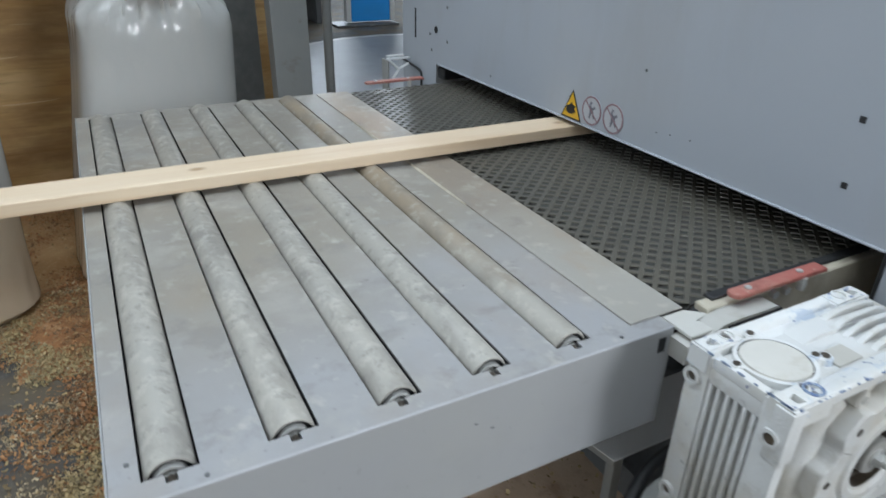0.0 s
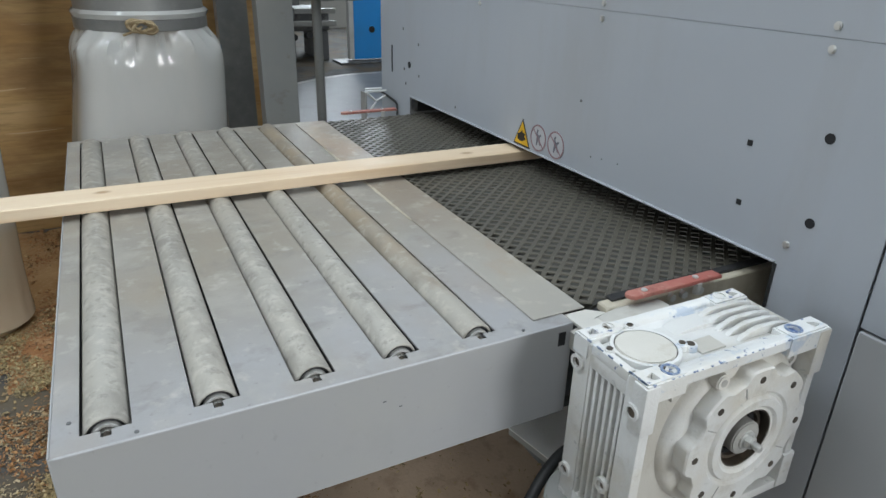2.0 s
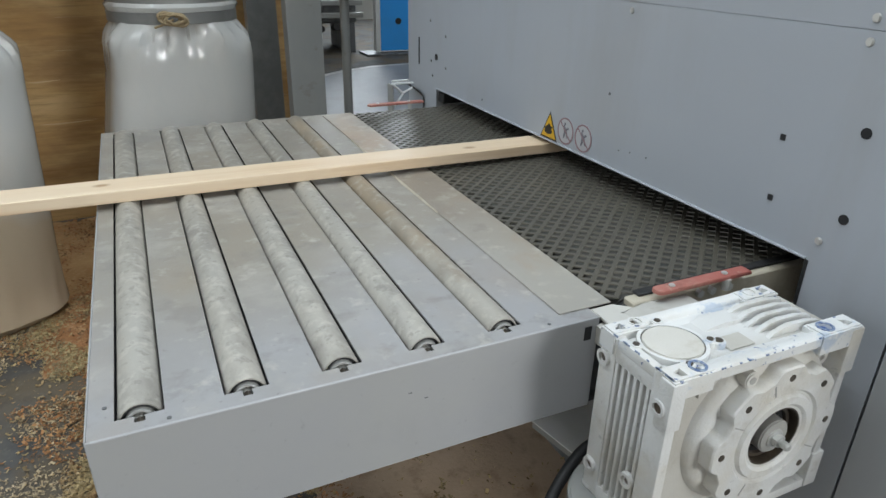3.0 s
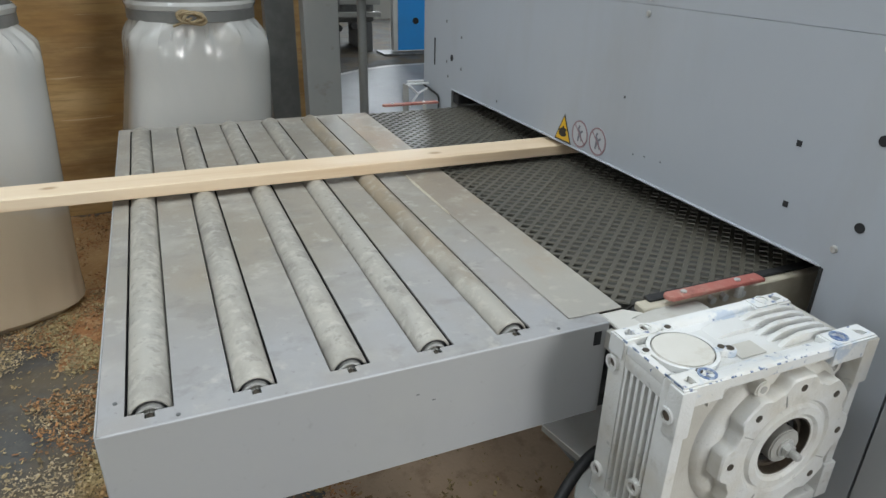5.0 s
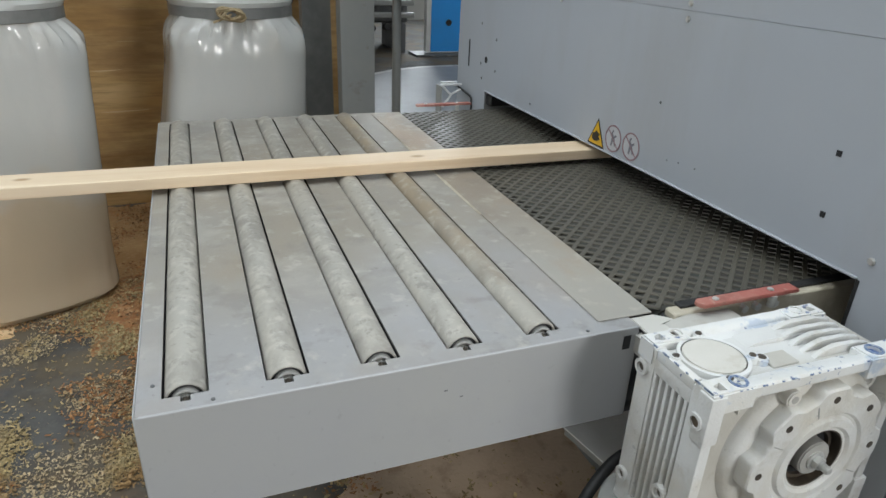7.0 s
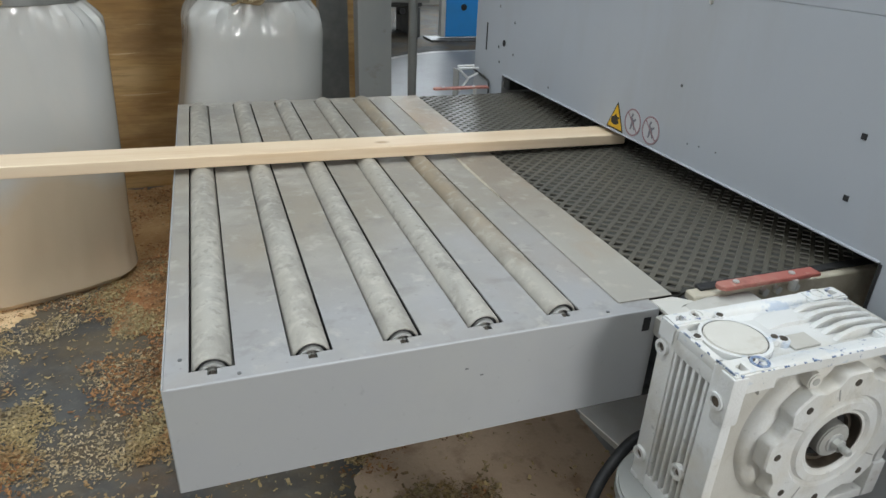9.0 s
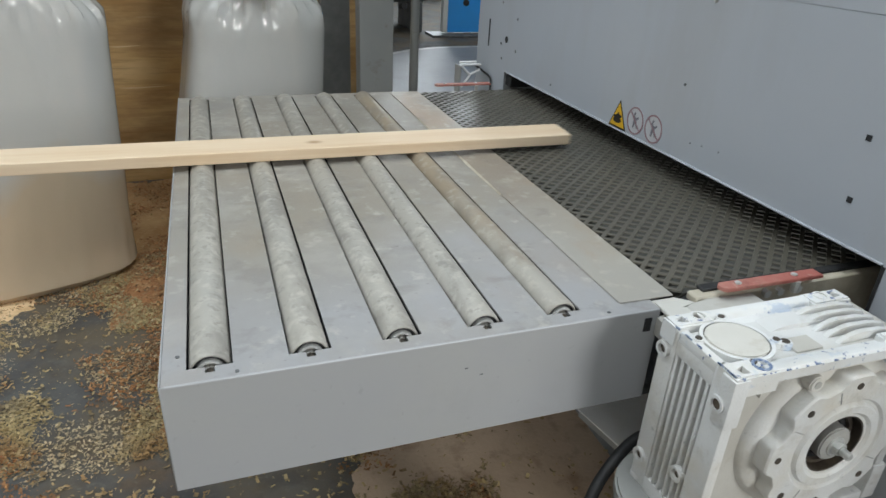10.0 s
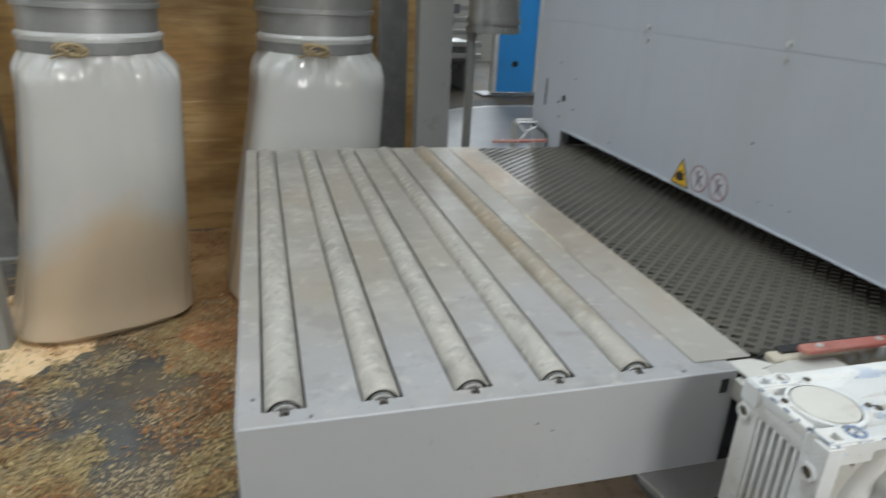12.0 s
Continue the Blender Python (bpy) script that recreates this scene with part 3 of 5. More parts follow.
def feed_belt():
    t = thing("feed_belt", "dark grey rubber conveyor belt with raised diamond tread", "conveyor belt")
    # the belt's skin round its front drum
    R = 0.03
    prof = [(BX1, BZ)] + [(BX0 + R - R * math.sin(a), BZ - R + R * math.cos(a)) for a in [math.pi * k / 12 for k in range(13)]] + [(BX1, BZ - 2 * R)]
    bm = bmesh.new()
    a = [bm.verts.new((x, BY0, z)) for x, z in prof]
    b = [bm.verts.new((x, BY1, z)) for x, z in prof]
    for i in range(len(a) - 1):
        bm.faces.new((a[i], b[i], b[i + 1], a[i + 1]))
    bm.faces.new(a[::-1]), bm.faces.new(b)
    bmesh.ops.recalc_face_normals(bm, faces=bm.faces[:])
    part("belt_skin", bm, M_BELT, t)
    # crossing ribs of the tread
    px, py, h, w = 0.0176, 0.0160, 0.0024, 0.0048
    verts, faces = [], []
    x0, x1 = BX0 - 0.003, 1.25

    def rib(p, q, lift):
        d = Vector((q[0] - p[0], q[1] - p[1])).normalized()
        n = Vector((-d.y, d.x))
        k = len(verts)
        for e in (p, q):
            for s, z in ((-w, 0), (-w * 0.8, h), (w * 0.8, h), (w, 0)):
                verts.append((e[0] + n.x * s, e[1] + n.y * s, BZ + z * lift))
        for j in range(3):
            faces.append((k + j, k + j + 1, k + 5 + j, k + 4 + j))

    slope = py / px
    for s in (1, -1):
        c = BY0 - (x1 - x0) * slope
        while c < BY1 + (x1 - x0) * slope:
            # y = c + s * slope * (x - x0), clipped to the belt
            xa, xb = x0, x1
            ya, yb = c, c + s * slope * (x1 - x0)
            for lim in (BY0 + 0.004, BY1 - 0.004):
                xc = x0 + (lim - c) / (s * slope)
                if lim < 0.5:
                    if ya < lim and yb > lim: xa, ya = xc, lim
                    elif yb < lim and ya > lim: xb, yb = xc, lim
                    elif ya <= lim and yb <= lim: xa = xb
                else:
                    if ya > lim and yb < lim: xa, ya = xc, lim
                    elif yb > lim and ya < lim: xb, yb = xc, lim
                    elif ya >= lim and yb >= lim: xa = xb
            if xb - xa > 0.002:
                rib((xa, ya), (xb, yb), 1.0 if s > 0 else 0.92)
            c += 2 * py
    me = bpy.data.meshes.new("tread")
    me.from_pydata(verts, [], faces)
    me.materials.append(M_RIB)
    ob = new("tread", me)
    ob.parent = t
    tagged(ob, "raised diamond ribs dulled by dust", kind="stuff")
    return t


feed_belt()


def conveyor_bed():
    t = thing("conveyor_bed", "cream painted conveyor bed side rails under the belt", "conveyor frame")
    part("side_rail", box(0.70, 1.6, -0.026, 0.002, 0.80, 0.906, 0.003), M_CREAM, t, "cream side rail, chipped and greasy")
    part("side_rail", box(0.70, 1.6, 1.398, 1.425, 0.80, 0.885, 0.003), M_CREAM, t)
    part("bed_plate", box(0.75, 1.6, 0.004, 1.396, 0.83, 0.85), M_POST, t)
    # bearing arm at the belt's front drum
    arm = [(0.625, 0.868), (0.625, 0.898), (0.665, 0.905), (0.69, 0.915), (0.72, 0.917), (0.80, 0.917), (0.815, 0.908), (0.815, 0.868)]
    part("bearing_arm", prism(arm, lambda u, v, w: (u, -0.062 + w, v - 0.012), 0.034, bevel=0.003), M_GEARD, t, "cast pale bearing arm under dust")
    part("arm_cover", prism([(0.634, -0.058), (0.634, 0.0), (0.676, 0.0), (0.700, -0.020), (0.700, -0.058)], lambda u, v, w: (u, v, 0.8935 + w), 0.004, bevel=0.001), M_LID, t, "pale sheet cover over the bearing arm", smooth=False)
    # near-black block in place of the shade under the arm
    part("arm_gap", box(0.70, 0.81, -0.064, -0.050, 0.862, 0.9), M_SHADE, t)
    for x in (0.835, 0.862, 0.90):
        part("bolt", cyl(0.0075, (x, -0.034, 0.898), (x, -0.024, 0.898), 6), M_STEEL, t)
    part("drum_end", cyl(0.046, (0.722, -0.012, BZ - 0.046), (0.722, 0.006, BZ - 0.046)), M_BLACK, t, "black end of the belt drum")
    part("edge_strip", box(0.72, 1.4, -0.012, 0.006, 0.905, 0.9115, 0.002), M_BLACK, t)


conveyor_bed()


def red_guard(y0, y1, s):
    t = thing("finger_guard", "faded red painted steel finger guard bolted beside the belt", "guard", "red finger guards")
    out = [(0.742, 0.0), (0.736, 0.005), (0.734, 0.0115), (0.736, 0.018), (0.742, 0.023), (0.936, 0.023), (0.936, 0.0)]
    part("guard_bar", prism(out, lambda u, v, w: (u, y0 + (y1 - y0) * v / 0.023, 0.919 + w), 0.006, bevel=0.0012), M_RED, t)
    for x in (0.770, 0.884):
        part("screw", cyl(0.0055, (x, (y0 + y1) / 2, 0.925), (x, (y0 + y1) / 2, 0.9282), 10, bevel=0.001), M_STEEL, t)
    part("spacer", cyl(0.007, (0.882, y0 + 0.002 * s, 0.900), (0.882, y0 + 0.002 * s, 0.920), 8), M_STEEL, t)


red_guard(-0.041, -0.017, 1)
red_guard(1.386, 1.412, -1)


# ---- the sanding machine ----
PX = 1.011
PB = 0.953


def machine():
    t = thing("sanding_machine", "large grey-blue sheet-steel wide belt sanding machine", "machine")
    # front plate: open over the belt between its two columns
    ys, zs = [-0.238, -0.079, 1.447, 1.715], [0.10, PB, 1.3185]
    bm = grid_plate(ys, zs, 0, 0.003, lambda i, j: j == 1 or i != 1)
    for v in bm.verts:
        v.co = (PX + v.co.z, v.co.x, v.co.y)
    bmesh.ops.recalc_face_normals(bm, faces=bm.faces[:])
    part("front_plate", bm, M_PANEL, t, "grey-blue front plate with opening for the belt", smooth=False)
    part("upper_plate", box(PX + 0.0005, PX + 0.0035, -0.238, 1.715, 1.3192, 2.1, 0.0002), M_PANEL, t, "upper cover plate above a fine seam")
    part("opening_lip", box(PX - 0.004, PX + 0.03, -0.078, 1.446, PB - 0.0025, PB + 0.0015, 0.001), M_PANEL, t, "folded lip along the opening")
    part("housing", box(PX + 0.035, 2.6, -0.23, 1.71, 0.965, 2.1), M_DOOR, t)
    part("column", box(PX + 0.004, 2.6, -0.232, -0.083, 0.1, 0.964), M_DOOR, t)
    part("column", box(PX + 0.004, 2.6, 1.452, 1.71, 0.1, 0.964), M_DOOR, t)
    # near-black sheets added for the shade behind and above the belt
    part("opening_back", box(1.55, 1.56, -0.08, 1.45, 0.1, 0.964), M_SHADE, t, "near-black sheet for the shade inside the machine")
    part("opening_shade", box(PX + 0.03, 1.55, -0.08, 1.45, 0.958, 0.9645), M_SHADE, t)
    part("inner_block", box(PX + 0.006, PX + 0.11, 1.400, 1.4465, 0.905, 0.944, 0.004), M_BLACK, t, "black rubber block inside the opening")
    part("base", box(PX + 0.02, 2.6, -0.23, 1.71, 0.0, 0.1), M_MACH, t)
    part("edge_gasket", box(PX - 0.002, PX + 0.004, -0.0835, -0.0775, 0.60, PB - 0.003), M_BLACK, t, "black rubber edge of the opening")
    # door beside the column
    part("side_door", box(PX - 0.001, PX + 0.03, -0.85, -0.242, 0.12, 0.905, 0.002), M_DOOR, t, "grey machine door with dark seam")
    part("side_cover", box(PX + 0.002, PX + 0.03, -0.85, -0.240, 0.909, 2.1, 0.002), M_PANEL, t)
    part("side_housing", box(PX + 0.031, 2.4, -0.85, -0.234, 0.0, 2.1), M_DOOR, t)

    def disc(name, y, z, r, m, seg=16, d=0.0012):
        part(name, cyl(r, (PX + 0.002, y, z), (PX - d, y, z), seg), m, t)

    # holes are dark pieces laid on the plate, inside shade in the colour
    for y, z in ((0.0185, 1.1355), (0.0155, 1.029)):
        part("square_hole", box(PX - 0.0012, PX + 0.002, y - 0.0050, y + 0.0050, z - 0.0050, z + 0.0050), M_SHADE, t)
    for y, z in ((-0.1215, 1.038), (-0.1178, 1.1753)):
        disc("round_hole", y, z, 0.0085, M_SHADE)
    disc("round_hole", 1.450, 1.061, 0.0115, M_SHADE)
    part("slit", box(PX - 0.0012, PX + 0.002, 1.602, 1.612, 1.014, 1.111), M_SHADE, t)
    for y, z in ((-0.0915, 0.9893), (0.441, 1.3015), (0.441, 1.333), (-0.085, 1.3358), (-0.085, 1.3025), (0.967, 1.2985), (0.967, 1.333)):
        part("screw", cyl(0.0065, (PX + 0.002, y, z), (PX - 0.0035, y, z), 12, bevel=0.0015), M_STEEL, t, "domed steel screw")
    for y, z in ((0.4817, 1.119), (1.096, 0.982), (1.374, 1.139), (1.370, 1.0345), (1.502, 1.179), (1.494, 1.042), (1.4806, 0.992), (0.388, 1.006), (0.335, 1.009), (0.426, 1.001)):
        disc("small_hole", y, z, (0.0050 if y > 1.3 else 0.0034) if z > 1.012 or y > 1 else 0.0018, M_MACH, 10)
    # warning stickers
    yz = lambda u, v, w: (PX - 0.0006 - w, -u, v)
    tri = lambda k: [(-0.7115 - 0.040 * k, 0.9555 + 0.03 * (1 - k)), (-0.7115 + 0.040 * k, 0.9555 + 0.03 * (1 - k)), (-0.7115, 1.0285 - 0.022 * (1 - k) * 2)]
    st = part("warning_sticker", prism(tri(1.0), yz, 0.0006), M_INK, t, "yellow triangular hand warning sticker", smooth=False)
    part("yellow_field", prism(tri(0.84), lambda u, v, w: (PX - 0.0013 - w, -u, v), 0.0004), M_YELLOW, st, smooth=False)
    hand = [(u + 0.0345, v) for u, v in ((-0.765, 0.972), (-0.752, 0.968), (-0.738, 0.970), (-0.728, 0.977), (-0.736, 0.983), (-0.728, 0.990), (-0.741, 0.992), (-0.746, 0.998), (-0.754, 0.990), (-0.765, 0.986))]
    part("hand_symbol", prism(hand, lambda u, v, w: (PX - 0.0019 - w, -u, v), 0.0004), M_INK, st, smooth=False)
    for yc in (0.6372, 0.5612):
        rs = part("ban_sticker", cyl(0.0345, (PX, yc, 0.994), (PX - 0.001, yc, 0.994), 36), M_SIGNW, t, "round white ban sticker with faded red ring", smooth=False)
        part("red_ring", ring(0.0345, 0.0305, (PX - 0.001, yc, 0.994), (-1, 0, 0), 0.0008), M_SIGNR, rs, smooth=False)
        bar = [(-0.024, 0.024), (-0.0265, 0.0215), (0.024, -0.024), (0.0265, -0.0215)]
        part("red_bar", prism([(u - yc, v + 0.994) for u, v in (bar[0], bar[1], bar[2], bar[3])], lambda u, v, w: (PX - 0.0018 - w, -u, v), 0.0004), M_SIGNR, rs, smooth=False)
        fig = [(-0.004, -0.02), (0.002, -0.005), (0.009, -0.018), (0.012, -0.016), (0.006, 0.002), (0.014, 0.008), (0.011, 0.012), (0.002, 0.007), (-0.004, 0.012), (0.001, 0.020), (-0.005, 0.022), (-0.009, 0.013), (-0.006, 0.0), (-0.008, -0.019)]
        part("symbol", prism([(u - yc, v + 0.994) for u, v in fig], lambda u, v, w: (PX - 0.0013 - w, -u, v), 0.0004), M_SIGNI, rs, smooth=False)
    return t


machine()


# ---- gearbox ----
GX0, GX1, GY0, GY1, GZ0, GZ1 = 0.571, 0.912, -0.251, -0.106, 0.645, 0.943


def corner_boss(t, x0, x1, y0, y1, hx, hy, tip, blue, lift):
    """A corner block of the casting: a bolt hole and a three-sided pocket sunk beside it, with its point at tip."""
    top = GZ1 + lift
    bm = bmesh.new()
    seg = 20
    px = (x0 + 0.009 if tip < 0 else x1 - 0.009)
    sx = 1 if tip < 0 else -1
    base = [(x0, y0), (x1, y0), (x1, y1), (x0, y1)]
    outer = [bm.verts.new((x, y, top)) for x, y in base]
    low = [bm.verts.new((x, y, GZ1 - 0.03)) for x, y in base]
    for k in range(4):
        bm.faces.new((low[k], low[(k + 1) % 4], outer[(k + 1) % 4], outer[k]))
    # the top face is bridged to the rims of the hole and the pocket
    hole = [bm.verts.new((hx + 0.0088 * math.cos(2 * math.pi * k / seg), hy + 0.0088 * math.sin(2 * math.pi * k / seg), top)) for k in range(seg)]
    pocket = [bm.verts.new((x, y, top)) for x, y in ((px, hy - 0.007), (px + sx * 0.016, hy - 0.010), (px + sx * 0.016, hy + 0.006), (px + sx * 0.004, hy + 0.002))]
    edges = [bm.edges.get((outer[k], outer[(k + 1) % 4])) for k in range(4)]
    for loop in (hole, pocket):
        edges += [bm.edges.new((loop[k], loop[(k + 1) % len(loop)])) for k in range(len(loop))]
    bmesh.ops.triangle_fill(bm, edges=edges, use_beauty=True)
    for loop, d in ((hole, 0.014), (pocket, 0.009)):
        deep = [bm.verts.new((v.co.x, v.co.y, top - d)) for v in loop]
        for k in range(len(loop)):
            bm.faces.new((loop[k], loop[(k + 1) % len(loop)], deep[(k + 1) % len(loop)], deep[k]))
        bm.faces.new(deep)
    bmesh.ops.recalc_face_normals(bm, faces=bm.faces[:])
    rim = [e for e in bm.edges if len(e.link_faces) == 2 and e.verts[0] in outer and e.verts[1] in outer]
    bmesh.ops.bevel(bm, geom=rim, offset=0.0025, segments=2, affect="EDGES")
    bo = part("corner_boss", bm, M_GEARB, t, "corner block with bolt hole and sunk pocket")
    part("hole_rim", ring(0.0125 if blue else 0.0110, 0.0088, (hx, hy, top - 0.001), (0, 0, 1), 0.0022, 24), M_UNDER if blue else M_GEARB, bo, "rim of the bolt hole, paint worn to blue" if blue else "")
    part("hole_thread", cyl(0.0087, (hx, hy, top - 0.0145), (hx, hy, top - 0.0045), 20), M_BLUE if blue else M_BORE, bo, "dark blue bolt hole" if blue else "dark bolt hole")


def gearbox():
    t = thing("worm_gearbox", "white painted cast worm gearbox with blue chipped corners", "gearbox")
    g = part
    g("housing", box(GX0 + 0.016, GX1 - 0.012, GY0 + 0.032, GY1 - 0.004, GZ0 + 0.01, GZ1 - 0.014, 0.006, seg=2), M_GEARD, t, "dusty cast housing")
    # open frame of the front face, deeper than it is wide
    g("top_rim", box(GX0 + 0.004, GX1 - 0.004, GY0 + 0.003, GY0 + 0.030, GZ1 - 0.022, GZ1 - 0.0145, 0.003, seg=2), M_GEAR, t)
    g("bottom_rim", box(GX0, GX1, GY0, GY0 + 0.031, GZ0, GZ0 + 0.018, 0.003, seg=2), M_GEAR, t)
    g("left_rim", box(GX0, GX0 + 0.017, GY0 + 0.0006, GY0 + 0.0375, GZ0 + 0.004, GZ1 - 0.006, 0.003, seg=2), M_GEAR, t)
    g("right_rim", box(GX1 - 0.016, GX1, GY0 + 0.0006, GY0 + 0.031, GZ0 + 0.004, GZ1 - 0.006, 0.003, seg=2), M_GEAR, t)
    for z0, z1 in ((GZ1 - 0.078, GZ1 - 0.004), (GZ0 + 0.004, GZ0 + 0.07)):
        g("rim_pad", box(GX1 - 0.020, GX1 + 0.006, GY0 - 0.003, GY0 + 0.026, z0, z1, 0.003, seg=2), M_GEAR, t, "thicker pad of the cast rim")
        g("rim_pad", box(GX0 - 0.004, GX0 + 0.020, GY0 - 0.003, GY0 + 0.022, z0, z1, 0.003, seg=2), M_GEAR, t)
    # back rim and posts
    g("back_rim", box(GX0, GX1 - 0.02, GY1 - 0.02, GY1, GZ0, GZ0 + 0.018, 0.003), M_GEAR, t)
    g("back_post", box(GX0 + 0.0015, GX0 + 0.02, GY1 - 0.034, GY1 - 0.001, GZ0 + 0.004, GZ1 - 0.006, 0.004, seg=2), M_GEAR, t)
    g("back_post", box(GX1 - 0.05, GX1 - 0.03, GY1 - 0.03, GY1, GZ0 + 0.004, GZ1 - 0.006, 0.004, seg=2), M_GEAR, t)
    # rails along the top, each with a rounded inner slope
    for y, s in ((GY0, 1), (GY1, -1)):
        sec = [(0.0, -0.016), (0.0, -0.003), (0.003, 0.0), (0.014, 0.0), (0.018, -0.003), (0.020, -0.0075), (0.033, -0.011), (0.033, -0.016)]
        g("top_rail", prism([(y + s * a, GZ1 + b) for a, b in sec], lambda u, v, w: (GX0 + 0.050 + w, u, v), GX1 - GX0 - 0.115), M_GEARB, t, "cast rail with chipped edge")
    g("end_rail", box(GX0, GX0 + 0.013, GY0 + 0.036, GY1 - 0.036, GZ1 - 0.018, GZ1 - 0.002, 0.003, seg=2), M_GEARB, t)
    corner_boss(t, GX0 - 0.001, GX0 + 0.062, GY1 - 0.029, GY1, GX0 + 0.047, GY1 - 0.0125, -1, False, 0.001)
    corner_boss(t, GX0 - 0.001, GX0 + 0.066, GY0 - 0.001, GY0 + 0.032, GX0 + 0.049, GY0 + 0.0150, -1, True, 0.001)
    corner_boss(t, GX1 - 0.080, GX1, GY0 - 0.002, GY0 + 0.032, GX1 - 0.058, GY0 + 0.0150, 1, True, 0.002)
    corner_boss(t, GX1 - 0.100, GX1 - 0.032, GY1 - 0.030, GY1, GX1 - 0.074, GY1 - 0.0125, 1, False, 0.001)
    # deck between the rails, round lid with lugs
    g("top_deck", box(GX0 + 0.008, GX1 - 0.03, GY0 + 0.030, GY1 - 0.030, GZ1 - 0.022, GZ1 - 0.0105, 0.002), M_GEAR, t)
    cx, cy = 0.6335, -0.1775
    lid = g("round_lid", cyl(0.0405, (cx, cy, GZ1 - 0.012), (cx, cy, GZ1 - 0.001), 56, bevel=0.0012), M_LID, t, "flat round lid covered in dust")
    g("lid_groove", ring(0.0425, 0.0404, (cx, cy, GZ1 - 0.012), (0, 0, 1), 0.0075, 56), M_BORE, lid, "dirty groove round the lid")
    g("lid_rim", ring(0.0475, 0.0424, (cx, cy, GZ1 - 0.012), (0, 0, 1), 0.0105, 56), M_GEARB, lid)
    for a in (-18, 72, 165, 250):
        x, y = cx + 0.0525 * math.cos(radians(a)), cy + 0.0525 * math.sin(radians(a))
        lug = g("lid_lug", cyl(0.0088, (x, y, GZ1 - 0.016), (x, y, GZ1 + 0.0002), 18, bevel=0.0015), M_GEARB, t)
        g("lug_screw", cyl(0.0050, (x, y, GZ1 - 0.001), (x, y, GZ1 + 0.0016), 6), M_BORE, lug)
    plug = g("filler_plug", cyl(0.0098, (0.694, -0.199, GZ1 - 0.014), (0.694, -0.199, GZ1 - 0.001), 20, bevel=0.0015), M_GEARB, t, "raised filler boss")
    g("plug_hole", cyl(0.0062, (0.694, -0.199, GZ1 - 0.003), (0.694, -0.199, GZ1 - 0.0004), 14), M_BORE, plug)
    g("name_plate", box(0.700, 0.745, -0.2165, -0.186, GZ1 - 0.011, GZ1 - 0.0075, 0.001), M_GEARD, t, "small blank metal plate")
    # rounded back of the casting with its cooling ribs
    hump = [(0.690, -0.020), (0.700, -0.012), (0.716, -0.006), (0.735, -0.004), (0.80, -0.005), (GX1 - 0.040, -0.010), (GX1 - 0.032, -0.020)]
    g("rib_bed", prism([(u, GZ1 + v) for u, v in hump], lambda u, v, w: (u, GY1 - 0.060 + w, v), 0.030), M_GEAR, t, "rounded cast hump")
    for k in range(5):
        y = GY0 + 0.036 + k * 0.0168
        x0 = 0.772 - 0.003 * k
        out = [(x0, -0.012), (x0 + 0.010, -0.004), (x0 + 0.024, 0.0010), (x0 + 0.038, 0.0030), (0.845, 0.0025), (GX1 - 0.040, -0.003), (GX1 - 0.030, -0.014)]
        g("cooling_rib", prism(out, lambda u, v, wv, y=y: (u, y + wv, GZ1 + v), 0.0082, bevel=0.0015), M_GEAR, t)
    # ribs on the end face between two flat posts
    g("end_plate", box(GX0 + 0.013, GX0 + 0.018, GY0 + 0.036, GY1 - 0.032, GZ0 + 0.02, GZ1 - 0.018), M_GEARD, t, "floor between the end ribs, darkened for grime and shade")
    g("end_head", box(GX0 + 0.001, GX0 + 0.015, GY0 + 0.036, GY1 - 0.033, GZ1 - 0.040, GZ1 - 0.017, 0.004, seg=2), M_GEAR, t)
    g("end_foot", box(GX0 + 0.001, GX0 + 0.015, GY0 + 0.036, GY1 - 0.033, GZ0 + 0.002, GZ0 + 0.036, 0.004, seg=2), M_GEAR, t)
    for k in range(6):
        y = GY0 + 0.0415 + k * 0.0125
        g("end_rib", box(GX0 + 0.001, GX0 + 0.014, y, y + 0.0058, GZ0 + 0.034, GZ1 - 0.038, 0.0018), M_GEAR, t)
    for y, z in ((-0.119, 0.899), (-0.121, 0.705), (-0.2355, 0.895), (-0.2000, 0.742)):
        e = g("side_eye", ring(0.0120, 0.0075, (GX0 + (0.004 if y > -0.23 else 0.001), y, z), (-1, 0, 0), 0.008, 24), M_GEAR, t)
        g("eye_hole", cyl(0.0079, (GX0 + 0.006, y, z), (GX0 + (0.001 if y > -0.23 else -0.0045), y, z), 16), M_BORE, e)
    # round bearing housing behind the output flange
    fx, fz, fy = 0.7785, 0.7925, GY0
    bm = bmesh.new()
    n = 72
    loops = [[bm.verts.new((fx + r * math.cos(2 * math.pi * k / n), GY0 + d, fz + r * math.sin(2 * math.pi * k / n))) for k in range(n)] for r, d in ((0.136, 0.034), (0.134, 0.026), (0.128, 0.018), (0.118, 0.0145), (0.050, 0.0145), (0.050, 0.034))]
    for p, q in zip(loops, loops[1:]):
        for k in range(n):
            bm.faces.new((p[k], p[(k + 1) % n], q[(k + 1) % n], q[k]))
    dome = g("flange_dome", bm, M_GEAR, t, "round cast bearing housing")
    # flange with eight broad lobes and hollows between them
    n = 192
    out = []
    for k in range(n):
        a = 2 * math.pi * k / n
        lobe = max(-1.0, min(1.0, 1.7 * math.cos(8 * a) + 0.5))
        r = 0.1140 + 0.0062 * math.sin(lobe * math.pi / 2)
        out.append((fx + r * math.cos(a), fz + r * math.sin(a)))
    bm = bmesh.new()
    circle = lambda r: [(fx + r * math.cos(2 * math.pi * k / n), fz + r * math.sin(2 * math.pi * k / n)) for k in range(n)]
